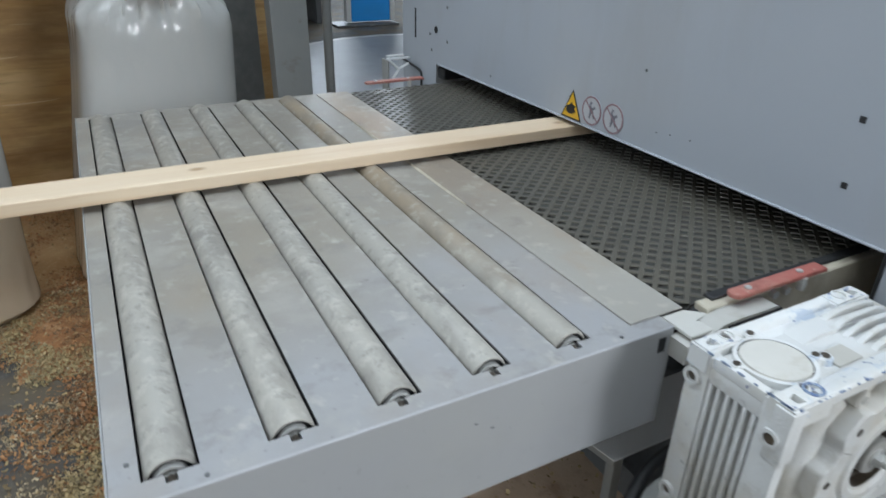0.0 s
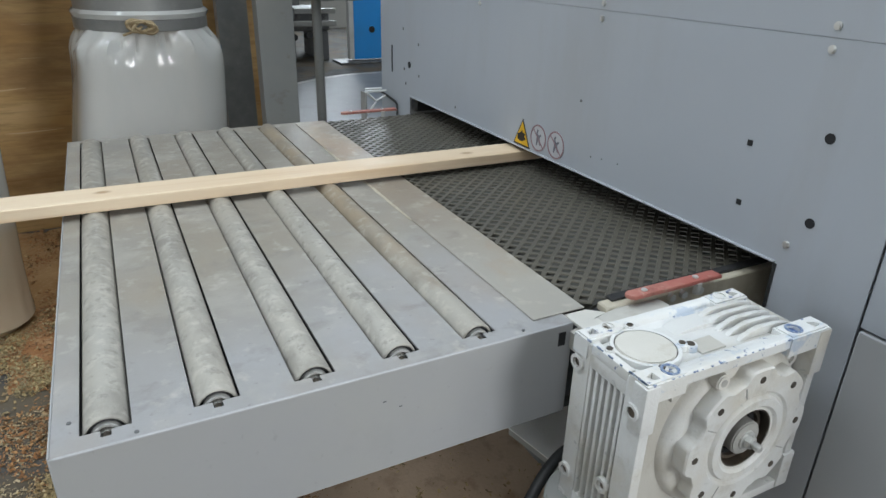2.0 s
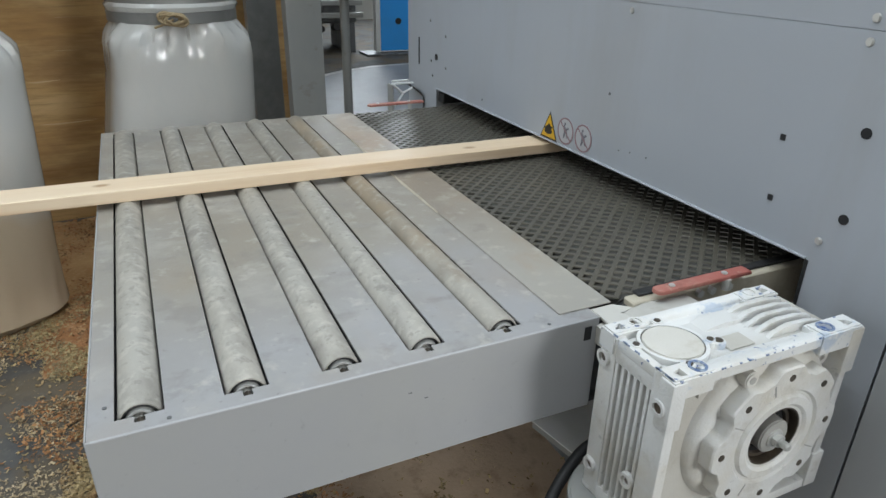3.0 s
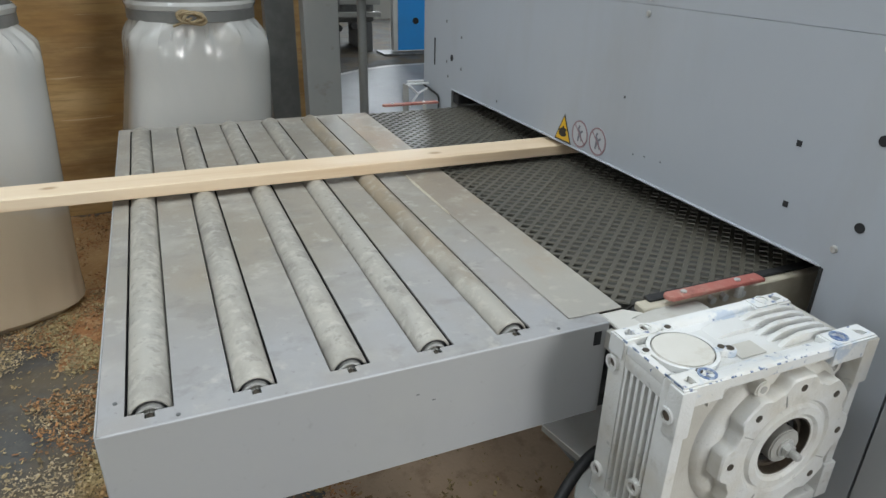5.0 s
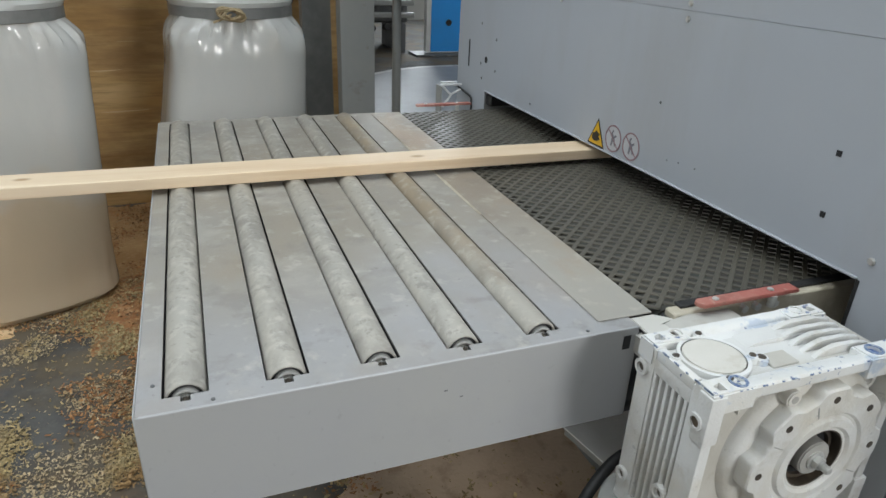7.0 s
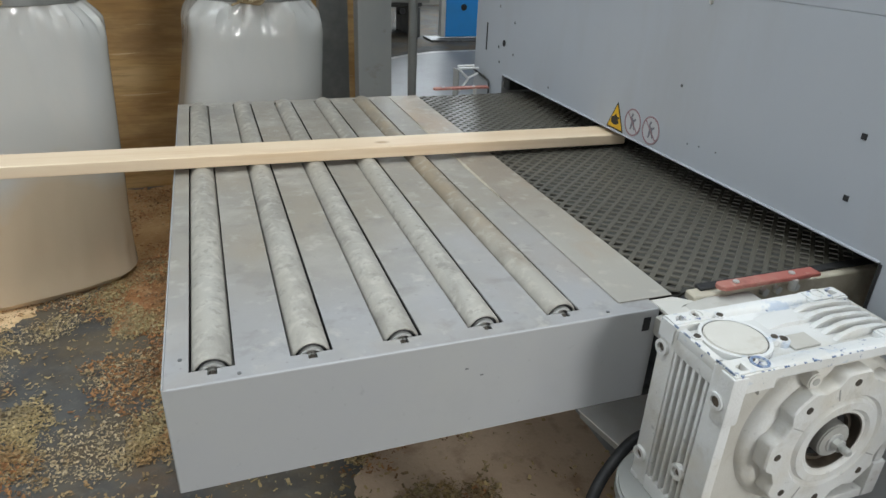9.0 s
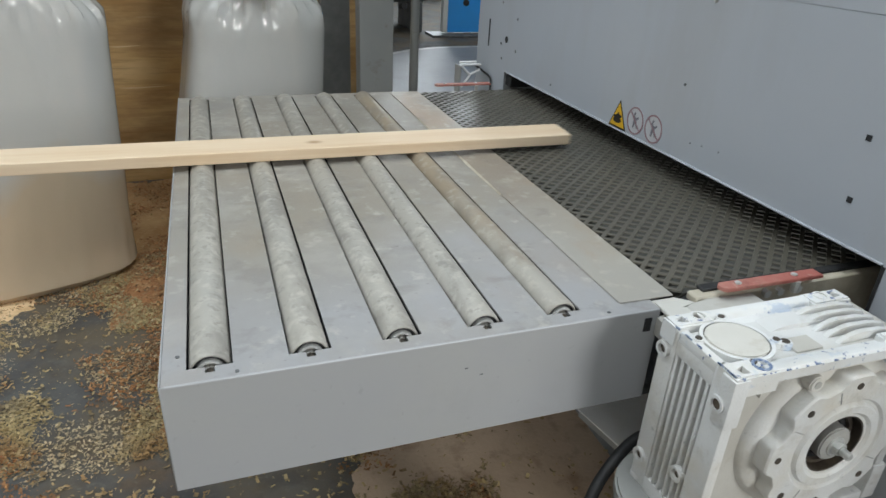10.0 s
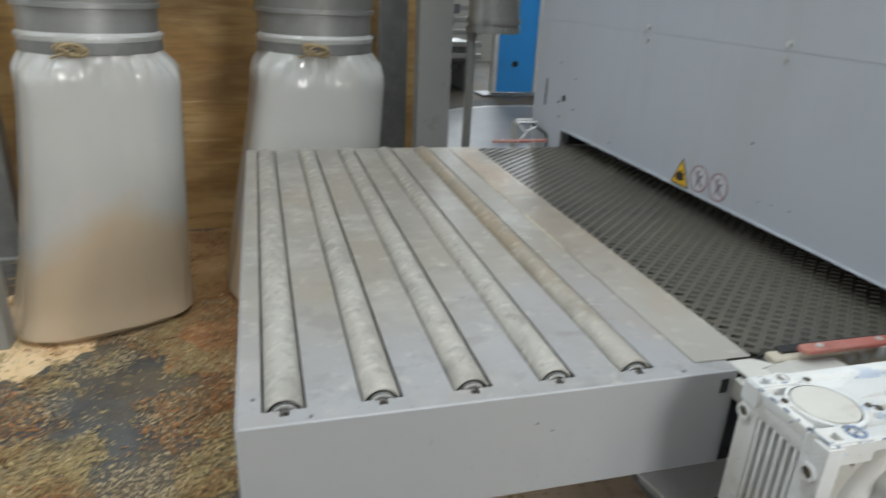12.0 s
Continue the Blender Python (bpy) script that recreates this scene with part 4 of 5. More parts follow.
    edge = [(fx + (u - fx) * 0.982, fz + (v - fz) * 0.982) for u, v in out]
    loops = [[bm.verts.new((u, fy + d, v)) for u, v in o] for o, d in ((out, 0.015), (out, -0.0060), (edge, -0.0085), (circle(0.0800), -0.0085), (circle(0.0765), -0.0045), (circle(0.0725), -0.0045), (circle(0.0690), -0.0100), (circle(0.0575), -0.0100), (circle(0.0530), -0.0060), (circle(0.0490), -0.0060), (circle(0.0490), 0.022))]
    for p, q in zip(loops, loops[1:]):
        for k in range(n):
            bm.faces.new((p[k], p[(k + 1) % n], q[(k + 1) % n], q[k]))
    bmesh.ops.recalc_face_normals(bm, faces=bm.faces[:])
    fl = g("output_flange", bm, M_GEAR, t, "scalloped white flange with bolt holes")
    for k in range(8):
        a = 2 * math.pi * k / 8
        x, z = fx + 0.1030 * math.cos(a), fz + 0.1030 * math.sin(a)
        g("flange_hole", cyl(0.0056, (x, fy, z), (x, fy - 0.0092, z), 16), M_BORE, fl)
        if k in (2, 3, 5, 7):
            b = a + 0.30
            bm = box(-0.010, 0.010, -0.0006, 0.0006, -0.0008, 0.0008)
            bm.transform(Matrix.Translation((fx + 0.092 * math.cos(b), fy - 0.0087, fz + 0.092 * math.sin(b))) @ pose(0, 0, 0, 0, -math.degrees(b), 0))
            g("cast_mark", bm, M_STRAP, fl, smooth=False)
    g("bore_wall", ring(0.0489, 0.0468, (fx, fy - 0.0052, fz), (0, 1, 0), 0.024, 56), M_BORE, fl, "oily dark wall of the bore")
    g("bore_seal", ring(0.0468, 0.030, (fx, fy + 0.013, fz), (0, 1, 0), 0.004, 48), M_BLACK, fl, "black rubber shaft seal")
    g("seal_lip", ring(0.0440, 0.0385, (fx, fy + 0.007, fz), (0, 1, 0), 0.007, 48), M_BORE, fl, "rusty brown seal lip")
    sh = g("output_shaft", cyl(0.0275, (fx, fy + 0.02, fz), (fx, fy - 0.0060, fz), 44, bevel=0.002), M_STRAP, t, "grey shaft end with washer")
    g("shaft_washer", cyl(0.0150, (fx + 0.001, fy - 0.006, fz - 0.002), (fx + 0.001, fy - 0.0085, fz - 0.002), 28), M_STEEL, sh)
    g("bolt_head", cyl(0.0105, (fx + 0.001, fy - 0.0085, fz - 0.002), (fx + 0.001, fy - 0.017, fz - 0.002), 6, bevel=0.001), M_STEEL, sh, "bright hexagon bolt")
    g("bolt_stud", cyl(0.0062, (fx + 0.001, fy - 0.017, fz - 0.002), (fx + 0.001, fy - 0.031, fz - 0.002), 14, bevel=0.001), M_STEEL, sh)
    # oil lug, small boss and gussets round the bearing housing
    lug = g("oil_lug", cyl(0.0125, (fx - 0.062, fy + 0.022, fz + 0.108), (fx - 0.062, fy + 0.004, fz + 0.108), 20, bevel=0.002), M_GEAR, t)
    g("oil_hole", cyl(0.0058, (fx - 0.062, fy + 0.005, fz + 0.108), (fx - 0.062, fy + 0.0032, fz + 0.108), 14), M_STRAP, lug)
    for x, d in ((GX0 + 0.030, 0.020), (GX0 + 0.048, 0.026), (GX0 + 0.066, 0.014)):
        g("gusset", prism([(x, GZ1 - 0.017), (x + 0.011, GZ1 - 0.017), (x + 0.002, GZ1 - 0.017 - d)], lambda u, v, w: (u, GY0 + 0.004 + w, v), 0.028), M_LID, t, "dusty casting gusset", smooth=False)
    # paint chipped down to the blue undercoat along the upper edges
    rng = random.Random(31)
    for k in range(44):
        ln, wd = rng.uniform(0.0012, 0.006), rng.uniform(0.0004, 0.0011)
        if k < 26:
            x, y = GX0 + 0.001, rng.uniform(GY0 + 0.004, GY1 - 0.03) if k > 9 else rng.uniform(GY0 + 0.002, GY0 + 0.035)
            bm = box(x - 0.0014, x - 0.0014 + wd * 1.5, y, y + ln, GZ1 - 0.001 - wd, GZ1 + 0.0012, 0.0004)
        else:
            x = rng.uniform(GX0 + 0.004, GX1 - 0.08)
            bm = box(x, x + ln, GY0 - 0.0007, GY0 + wd * 1.5, GZ1 - 0.002 - wd * 0.7, GZ1 - 0.0006, 0.0004)
        g("paint_chip", bm, M_UNDER, t, "blue undercoat showing through chipped paint")
    for x, z in ((GX1 - 0.036, GZ1 - 0.058), (GX1 - 0.034, GZ0 + 0.070), (GX0 + 0.05, GZ0 + 0.035)):
        eye = g("rim_eye", ring(0.0135, 0.0070, (x, GY0 + 0.032, z), (0, -1, 0), 0.012, 22), M_GEAR, t)
        g("plug", cyl(0.0075, (x, GY0 + 0.032, z), (x, GY0 + 0.024, z), 14, bevel=0.001), M_STEEL, eye)
    g("grease_port", box(GX1 - 0.070, GX1 - 0.060, GY0 + 0.024, GY0 + 0.033, GZ1 - 0.043, GZ1 - 0.031, 0.001), M_BORE, t, "small square grease port")
    return t


gear = gearbox()


def motor():
    c = (0.625, -0.165)
    t = part("motor_flange", cyl(0.098, (*c, 0.655), (*c, 0.632), 40, bevel=0.004), M_POST, gear, "grey electric motor flange")
    part("motor_body", cyl(0.082, (*c, 0.632), (*c, 0.36), 40, bevel=0.006), M_POST, t)
    for k in range(18):
        a = 2 * math.pi * k / 18
        bm = box(0.080, 0.092, -0.0025, 0.0025, -0.12, 0.12)
        bm.transform(Matrix.Translation((*c, 0.49)) @ pose(0, 0, 0, 0, 0, math.degrees(a)))
        part("cooling_fin", bm, M_POST, t, smooth=False)
    part("fan_cowl", cyl(0.088, (*c, 0.36), (*c, 0.27), 40, bevel=0.008), M_BLACK, t)
    part("motor_cable", tube([(0.68, -0.035, 0.655), (0.625, -0.045, 0.652), (0.575, -0.065, 0.640), (0.525, -0.090, 0.605), (0.492, -0.120, 0.545), (0.487, -0.145, 0.47), (0.51, -0.155, 0.40), (0.545, -0.16, 0.385)], 0.010), M_BLACK, t, "thick black cable")


motor()


def chip_tray():
    t = thing("chip_tray", "pale grey sheet-steel tray standing under the belt end", "tray")
    out = [(0.827, 0.415), (0.861, 0.240), (1.30, 0.240), (1.30, 0.415)]
    part("tray_sheet", prism(out, lambda u, v, w: (u, v, 0.30 - w), 0.004), M_TRAY, t, smooth=False)
    part("tray_lip", prism([(0.831, 0.408), (0.864, 0.244), (0.868, 0.244), (0.835, 0.408)], lambda u, v, w: (u, v, 0.296 - w), 0.02), M_POST, t, smooth=False)
    for x, y in ((0.93, 0.30), (1.25, 0.30)):
        part("leg", box(x, x + 0.03, y, y + 0.03, 0, 0.296, 0.002), M_POST, t)


chip_tray()


# ---- pine board ----
BL, BW, BT = 2.7, 0.090, 0.027


def pine_board():
    bm = bmesh.new()
    nx = 24
    xs = [-BL * i / nx for i in range(nx + 1)]
    a, b = 0.0008, 0.0026
    sec = [(-BW / 2, b), (-BW / 2, BT - b), (-BW / 2 + a, BT - a), (-BW / 2 + b, BT), (BW / 2 - b, BT), (BW / 2 - a, BT - a), (BW / 2, BT - b), (BW / 2, b), (BW / 2 - a, a), (BW / 2 - b, 0), (-BW / 2 + b, 0), (-BW / 2 + a, a)]
    loops = [[bm.verts.new((x, y, z)) for y, z in sec] for x in xs]
    for p, q in zip(loops, loops[1:]):
        for k in range(12):
            bm.faces.new((p[k], p[(k + 1) % 12], q[(k + 1) % 12], q[k]))
    bm.faces.new(loops[0][::-1]), bm.faces.new(loops[-1])
    bmesh.ops.recalc_face_normals(bm, faces=bm.faces[:])
    return tagged(mesh_object("pine_board", bm, M_WOOD), "long planed pine board with small knots passing over the rollers", "board")


board = pine_board()


# ---- dust collector with its bags ----
def super_ring(bm, cx, cy, rx, ry, z, power, seg, wrinkle=0.0, seed=0, turn=0.0):
    vs = []
    ct, st = math.cos(radians(turn)), math.sin(radians(turn))
    for k in range(seg):
        a = 2 * math.pi * k / seg
        c, s = math.cos(a), math.sin(a)
        r = (abs(c) ** power + abs(s) ** power) ** (-1 / power)
        r *= 1 + wrinkle * noise.noise((3.5 * c + seed, 3.5 * s, z * 1.2)) + 0.3 * wrinkle * noise.noise((9 * c + seed, 9 * s, z * 6.0)) + 0.5 * max(0.0, wrinkle - 0.02) * noise.noise((20 * c + seed, 20 * s, z * 14.0))
        # sharp creases that run out from the strap
        r *= 1 + 0.55 * max(0.0, wrinkle - 0.008) * (0.5 - 2.2 * abs(noise.noise((6.5 * c + seed, 6.5 * s + 0.8 * z, 2.2 * z))))
        u, v = rx * r * c, ry * r * s
        vs.append(bm.verts.new((cx + u * ct - v * st, cy + u * st + v * ct, z)))
    return vs


def loft(rows, cap=True, seg=72, seed=0, turn=0.0):
    """rows: (z, cx, cy, rx, ry, squareness, wrinkle), from below up."""
    bm = bmesh.new()
    loops = [super_ring(bm, cx, cy, rx, ry, z, p, seg, w, seed, turn) for z, cx, cy, rx, ry, p, w in rows]
    for p, q in zip(loops, loops[1:]):
        for k in range(seg):
            bm.faces.new((p[k], p[(k + 1) % seg], q[(k + 1) % seg], q[k]))
    if cap:
        bm.faces.new(loops[0][::-1])
        bm.faces.new(loops[-1])
    return bm


def smooth_rows(keys, n):
    """Rows between the given ones, eased."""
    out = []
    for i in range(n + 1):
        z = keys[0][0] + (keys[-1][0] - keys[0][0]) * i / n
        for a, b in zip(keys, keys[1:]):
            if a[0] <= z <= b[0] + 1e-9:
                f = (z - a[0]) / (b[0] - a[0])
                out.append((z, *[p + (q - p) * f for p, q in zip(a[1:], b[1:])]))
                break
    return out


def dust_bag(cx, cy, rt, low, seed, fill, turn):
    """low: rows (z, dx, dy, rx, ry); fill: height of the sawdust at its left and right."""
    t = thing("dust_bag", "milky plastic dust bag partly filled with sawdust", "dust bag", "bags of the dust collector")
    keys = [(0.985 * z, cx + dx, cy + dy, 0.985 * rx, 0.985 * ry, p, w) for z, dx, dy, rx, ry, p, w in low]
    part("film", loft(smooth_rows(keys, 70), cap=False, seg=128, seed=seed, turn=turn), M_BAG, t, "crumpled milky plastic film")
    rows = [(max(z, 0.012), x, y, rx - 0.006, ry - 0.006, p, w) for z, x, y, rx, ry, p, w in smooth_rows(keys, 60) if z < fill[1]]
    bm = loft(rows, cap=True, seg=96, seed=seed, turn=turn)
    for v in bm.verts:
        # heaped top: lower on one side
        u = (v.co.x - (cx + low[1][1])) / rt
        lim = fill[1] - (fill[1] - fill[0]) * min(1, abs(u - 0.25) * 0.9) ** 1.3
        if v.co.z > lim:
            k = max(0.0, 1 - 1.6 * (v.co.z - lim))
            v.co.x, v.co.y = cx + (v.co.x - cx) * k, cy + (v.co.y - cy) * k
            v.co.z = lim + 0.25 * (v.co.z - lim)
    part("sawdust", bm, M_SAWDUST, t, "heap of fine pale sawdust inside")
    z0 = keys[-1][0]
    part("strap", loft([(z0 - 0.01, cx, cy, rt + 0.004, rt + 0.004, 2, 0.004), (z0 - 0.008, cx, cy, rt + 0.009, rt + 0.009, 2, 0.004), (z0 + 0.032, cx, cy, rt + 0.009, rt + 0.009, 2, 0.004), (z0 + 0.034, cx, cy, rt + 0.004, rt + 0.004, 2, 0.004)], seg=64, seed=seed), M_BAND_SHADE, t, "dark grey clamping strap")
    rng = random.Random(int(seed * 10))
    mid = Vector((cx - 0.018, cy - rt - 0.020, z0 + 0.012))
    for k in range(9):
        m = Euler((rng.uniform(1.2, 1.9), rng.uniform(-0.3, 0.3), rng.uniform(-0.35, 0.35))).to_matrix()
        r, sq = rng.uniform(0.012, 0.024), rng.uniform(1.6, 2.9)
        part("rope_loop", tube([mid + m @ Vector((r * sq * math.cos(a), r * math.sin(a), 0.006 * math.sin(3 * a + k))) for a in [2 * math.pi * q / 8 for q in range(9)]], 0.0048, 6), M_ROPE, t, "knotted tan rope")
    part("rope_end", tube([mid, mid + Vector((-0.035, -0.006, -0.016)), mid + Vector((-0.070, 0.006, -0.030))], 0.005, 6), M_ROPE, t)
    bm = loft([(z0 + 0.034, cx, cy, rt + 0.008, rt + 0.008, 2, 0.02), (z0 + 0.052, cx, cy, rt + 0.013, rt + 0.013, 2, 0.035), (z0 + 0.066, cx, cy, rt + 0.004, rt + 0.004, 2, 0.02)], cap=False, seg=80, seed=seed + 3)
    part("collar", bm, M_BAG, t, "gathered film collar above the strap")


SHOULDER = [(0.93, -0.005, 0, 0.290, 0.262, 4.2, 0.006), (1.01, 0, 0, 0.287, 0.261, 4.6, 0.014), (1.055, 0, 0, 0.283, 0.259, 4.6, 0.05), (1.09, 0, 0, 0.273, 0.255, 3.8, 0.09), (1.125, 0, 0, 0.257, 0.250, 2.6, 0.07), (1.15, 0, 0, 0.248, 0.248, 2, 0.02)]
R1 = [(0.004, -0.10, -0.02, 0.325, 0.27, 3.4, 0.012), (0.035, -0.10, -0.02, 0.362, 0.300, 3.4, 0.03), (0.13, -0.085, -0.015, 0.342, 0.290, 3.4, 0.03), (0.30, -0.065, -0.01, 0.326, 0.284, 3.6, 0.018), (0.6, -0.035, 0, 0.305, 0.275, 4.0, 0.010)] + SHOULDER
R2 = [(0.004, -0.10, -0.02, 0.345, 0.27, 3.4, 0.012), (0.03, -0.10, -0.02, 0.365, 0.29, 3.4, 0.015), (0.25, -0.08, -0.01, 0.345, 0.285, 3.5, 0.018), (0.6, -0.045, 0, 0.312, 0.275, 4.0, 0.010)] + SHOULDER
BAG1, BAG2 = (-0.653, 2.211), (0.218, 2.387)
dust_bag(*BAG1, 0.246, R1, 1.0, (0.22, 0.66), 20)
dust_bag(*BAG2, 0.246, R2, 5.0, (0.12, 0.36), 6)


def dust_collector():
    t = thing("dust_collector", "grey steel dust collector with two outlets above plastic bags", "dust collector")
    for cx, cy in (BAG1, BAG2):
        part("outlet_drum", loft([(1.135, cx, cy, 0.244, 0.244, 2, 0), (1.281, cx, cy, 0.246, 0.246, 2, 0), (1.283, cx, cy, 0.258, 0.258, 2, 0), (1.30, cx, cy, 0.258, 0.258, 2, 0), (1.302, cx, cy, 0.251, 0.251, 2, 0), (1.596, cx, cy, 0.281, 0.281, 2, 0), (2.3, cx, cy, 0.281, 0.281, 2, 0)], seg=64), M_DRUM, t, "grey sheet-metal outlet drum")
    part("inlet_cone", loft([(1.365, -0.228, 2.373, 0.13, 0.13, 2, 0), (1.370, -0.228, 2.373, 0.15, 0.15, 2, 0), (1.50, -0.228, 2.373, 0.155, 0.155, 2, 0), (1.9, -0.228, 2.373, 0.19, 0.19, 2, 0), (2.3, -0.228, 2.373, 0.19, 0.19, 2, 0)], seg=48), M_WHITE, t, "pale round inlet between the drums")
    for y in (1.87, 2.90):
        part("cross_beam", box(-1.43, 0.80, y + 0.007, y + 0.06, 1.661, 1.74, 0.003), M_POST, t)
    for x in (-1.15, 0.69):
        part("side_beam", box(x, x + 0.06, 1.931, 2.906, 1.661, 1.73, 0.003), M_POST, t)
    # legs: channel sections
    for x0, x1, y in ((0.650, 0.800, 2.192), (-1.19, -1.04, 1.87), (0.588, 0.736, 2.83), (-1.43, -1.27, 2.88)):
        # rear legs take the dark strap colour in place of their shade
        m = M_POST if y < 2.5 else M_BAND_SHADE
        lg = part("leg", box(x0, x1, y, y + 0.006, 0, 1.66, 0.001), m, t, "grey folded steel leg" if y < 2.5 else "grey folded steel leg toned darker for shade")
        part("leg_flange", box(x0, x0 + 0.006, y + 0.006, y + 0.09, 0, 1.65, 0.001), m, lg)
        part("leg_flange", box(x1 - 0.006, x1, y + 0.006, y + 0.09, 0, 1.65, 0.001), m, lg)
        part("foot_plate", box(x0 - 0.02, x1 + 0.02, y - 0.03, y + 0.11, 0.0, 0.008, 0.001), M_POST, lg)
    return t


dust_collector()


def pipe_stand():
    t = thing("pipe_stand", "grey pipe stand carrying a flanged steel cylinder", "stand")
    c = (1.117, 2.912)
    part("pole", cyl(0.025, (*c, 0), (*c, 1.19), 24), M_POST, t)
    part("base_plate", cyl(0.12, (*c, 0.0), (*c, 0.012), 24), M_POST, t)
    part("cylinder", cyl(0.14, (c[0] + 0.12, c[1], 1.19), (c[0] + 0.12, c[1], 2.2), 40, bevel=0.006), M_DRUM, t, "flanged grey steel cylinder")
    for z in (1.19, 1.235):
        part("flange", cyl(0.15, (c[0] + 0.12, c[1], z), (c[0] + 0.12, c[1], z + 0.035), 40, bevel=0.004), M_DRUM, t)


pipe_stand()


# ---- plywood boarding behind the bags ----
SPLITS = ((-0.477, -0.318, 0.757), (-0.463, -0.197, 0.540))


def plywood_boarding():
    t = thing("plywood_boarding", "brown stained plywood sheets standing behind the dust bags", "plywood sheet")
    for k in range(3):
        x0 = -4.29 + k * 1.75
        bm = bmesh.new()
        nx, nz = 10, 12
        g = [[bm.verts.new((x0 + 1.744 * i / nx, 3.20 + 0.012 * noise.noise((x0 + i * 0.3, j * 0.4, 0)), 0.002 + 2.3 * j / nz)) for j in range(nz + 1)] for i in range(nx + 1)]
        for i in range(nx):
            for j in range(nz):
                bm.faces.new((g[i][j], g[i + 1][j], g[i + 1][j + 1], g[i][j + 1]))
        r = bmesh.ops.extrude_face_region(bm, geom=bm.faces[:])
        bmesh.ops.translate(bm, verts=[v for v in r["geom"] if isinstance(v, bmesh.types.BMVert)], vec=(0, 0.018, 0))
        bmesh.ops.recalc_face_normals(bm, faces=bm.faces[:])
        part("sheet", bm, M_PLY, t)
    for x0, x1, z in SPLITS:
        out = [(x0, z), (x0 + 0.3 * (x1 - x0), z - 0.007), (x1, z + 0.006), (x0 + 0.6 * (x1 - x0), z + 0.004)]
        part("torn_veneer", prism(out, lambda u, v, w: (u, 3.192 - w, v), 0.003), M_SPLIT, t, "pale torn sliver of veneer", smooth=False)
    for x in (-3.0, -1.2, 0.5):
        part("stud", box(x, x + 0.05, 3.23, 3.32, 0, 2.3), M_PLY, t)


plywood_boarding()


# ---- far side of the hall ----
M_SMOOTH = mat("smooth_grey_floor_paint", (0.25, 0.257, 0.268), 0.46, 0, [((0.21, 0.215, 0.22), 1.2, 0.40, 0.68, 0.7, ONE), ((0.20, 0.195, 0.185), 4, 0.54, 0.70, 0.5, ONE), ((0.42, 0.42, 0.42), 22, 0.58, 0.70, 0.4, ONE)], 0.15, 120, 0.1)
M_LINE = mat("worn_white_line", (0.55, 0.55, 0.53), 0.5, 0, [((0.30, 0.30, 0.29), 6, 0.46, 0.62, 0.8, ONE)], 0.2, 200)


def painted_floor():
    """A smooth painted walkway with a worn pale line along its bent far edge."""
    edge = [(0.4, 6.30), (1.4, 6.62), (2.04, 6.96), (2.36, 7.19), (2.78, 7.37), (3.3, 7.42), (4.2, 7.30)]
    inner = [(0.4, 3.42), (4.2, 3.42)]
    part("paint", prism(inner + edge[::-1], lambda u, v, w: (u, v, 0.0005 + w), 0.003), M_SMOOTH, floor, "smooth pale grey floor paint", smooth=False)
    bm = bmesh.new()
    rows = [[bm.verts.new((x, y + d, z)) for d, z in ((0.0, 0.0008), (0.004, 0.0045), (0.096, 0.0045), (0.10, 0.0008))] for x, y in edge]
    for p, q in zip(rows, rows[1:]):
        for k in range(3):
            bm.faces.new((p[k], q[k], q[k + 1], p[k + 1]))
    bmesh.ops.recalc_face_normals(bm, faces=bm.faces[:])
    part("line", bm, M_LINE, floor, "worn pale floor line", smooth=False)


painted_floor()


def settle_far(t):
    """Stand a far thing in the slightly turned grid of that side of the hall."""
    t.location, t.rotation_euler, t.scale = (0.0057, -0.0316, 0.0), (0, 0, radians(-0.81)), (0.958, 0.958, 0.958)


def blue_cabinet():
    t = thing("electric_cabinet", "bright blue cabinet door in a white frame", "cabinet")
    settle_far(t)
    x0, x1, y = 3.245, 3.83, 8.75
    part("body", box(x0 - 0.06, x1 + 0.06, y + 0.02, y + 0.16, 0.05, 2.1, 0.01), M_WHITE, t)
    d = part("door", box(x0, x1, y, y + 0.019, 0.06, 2.05, 0.004), M_CABB, t, "bright blue door")
    part("lock", cyl(0.045, (x0 + 0.27, y - 0.012, 0.47), (x0 + 0.27, y, 0.47), 20), M_INK, d, "black round lock")
    for a, b in ((x0 - 0.075, x0 - 0.004), (x1 + 0.004, x1 + 0.075)):
        part("frame_post", box(a, b, y - 0.01, y + 0.018, 0.06, 2.1, 0.004), M_WHITE, t)
    part("plinth", box(x0 - 0.25, x1 + 0.1, y - 0.12, y + 0.3, 0, 0.032, 0.006), M_MACH, t)


blue_cabinet()


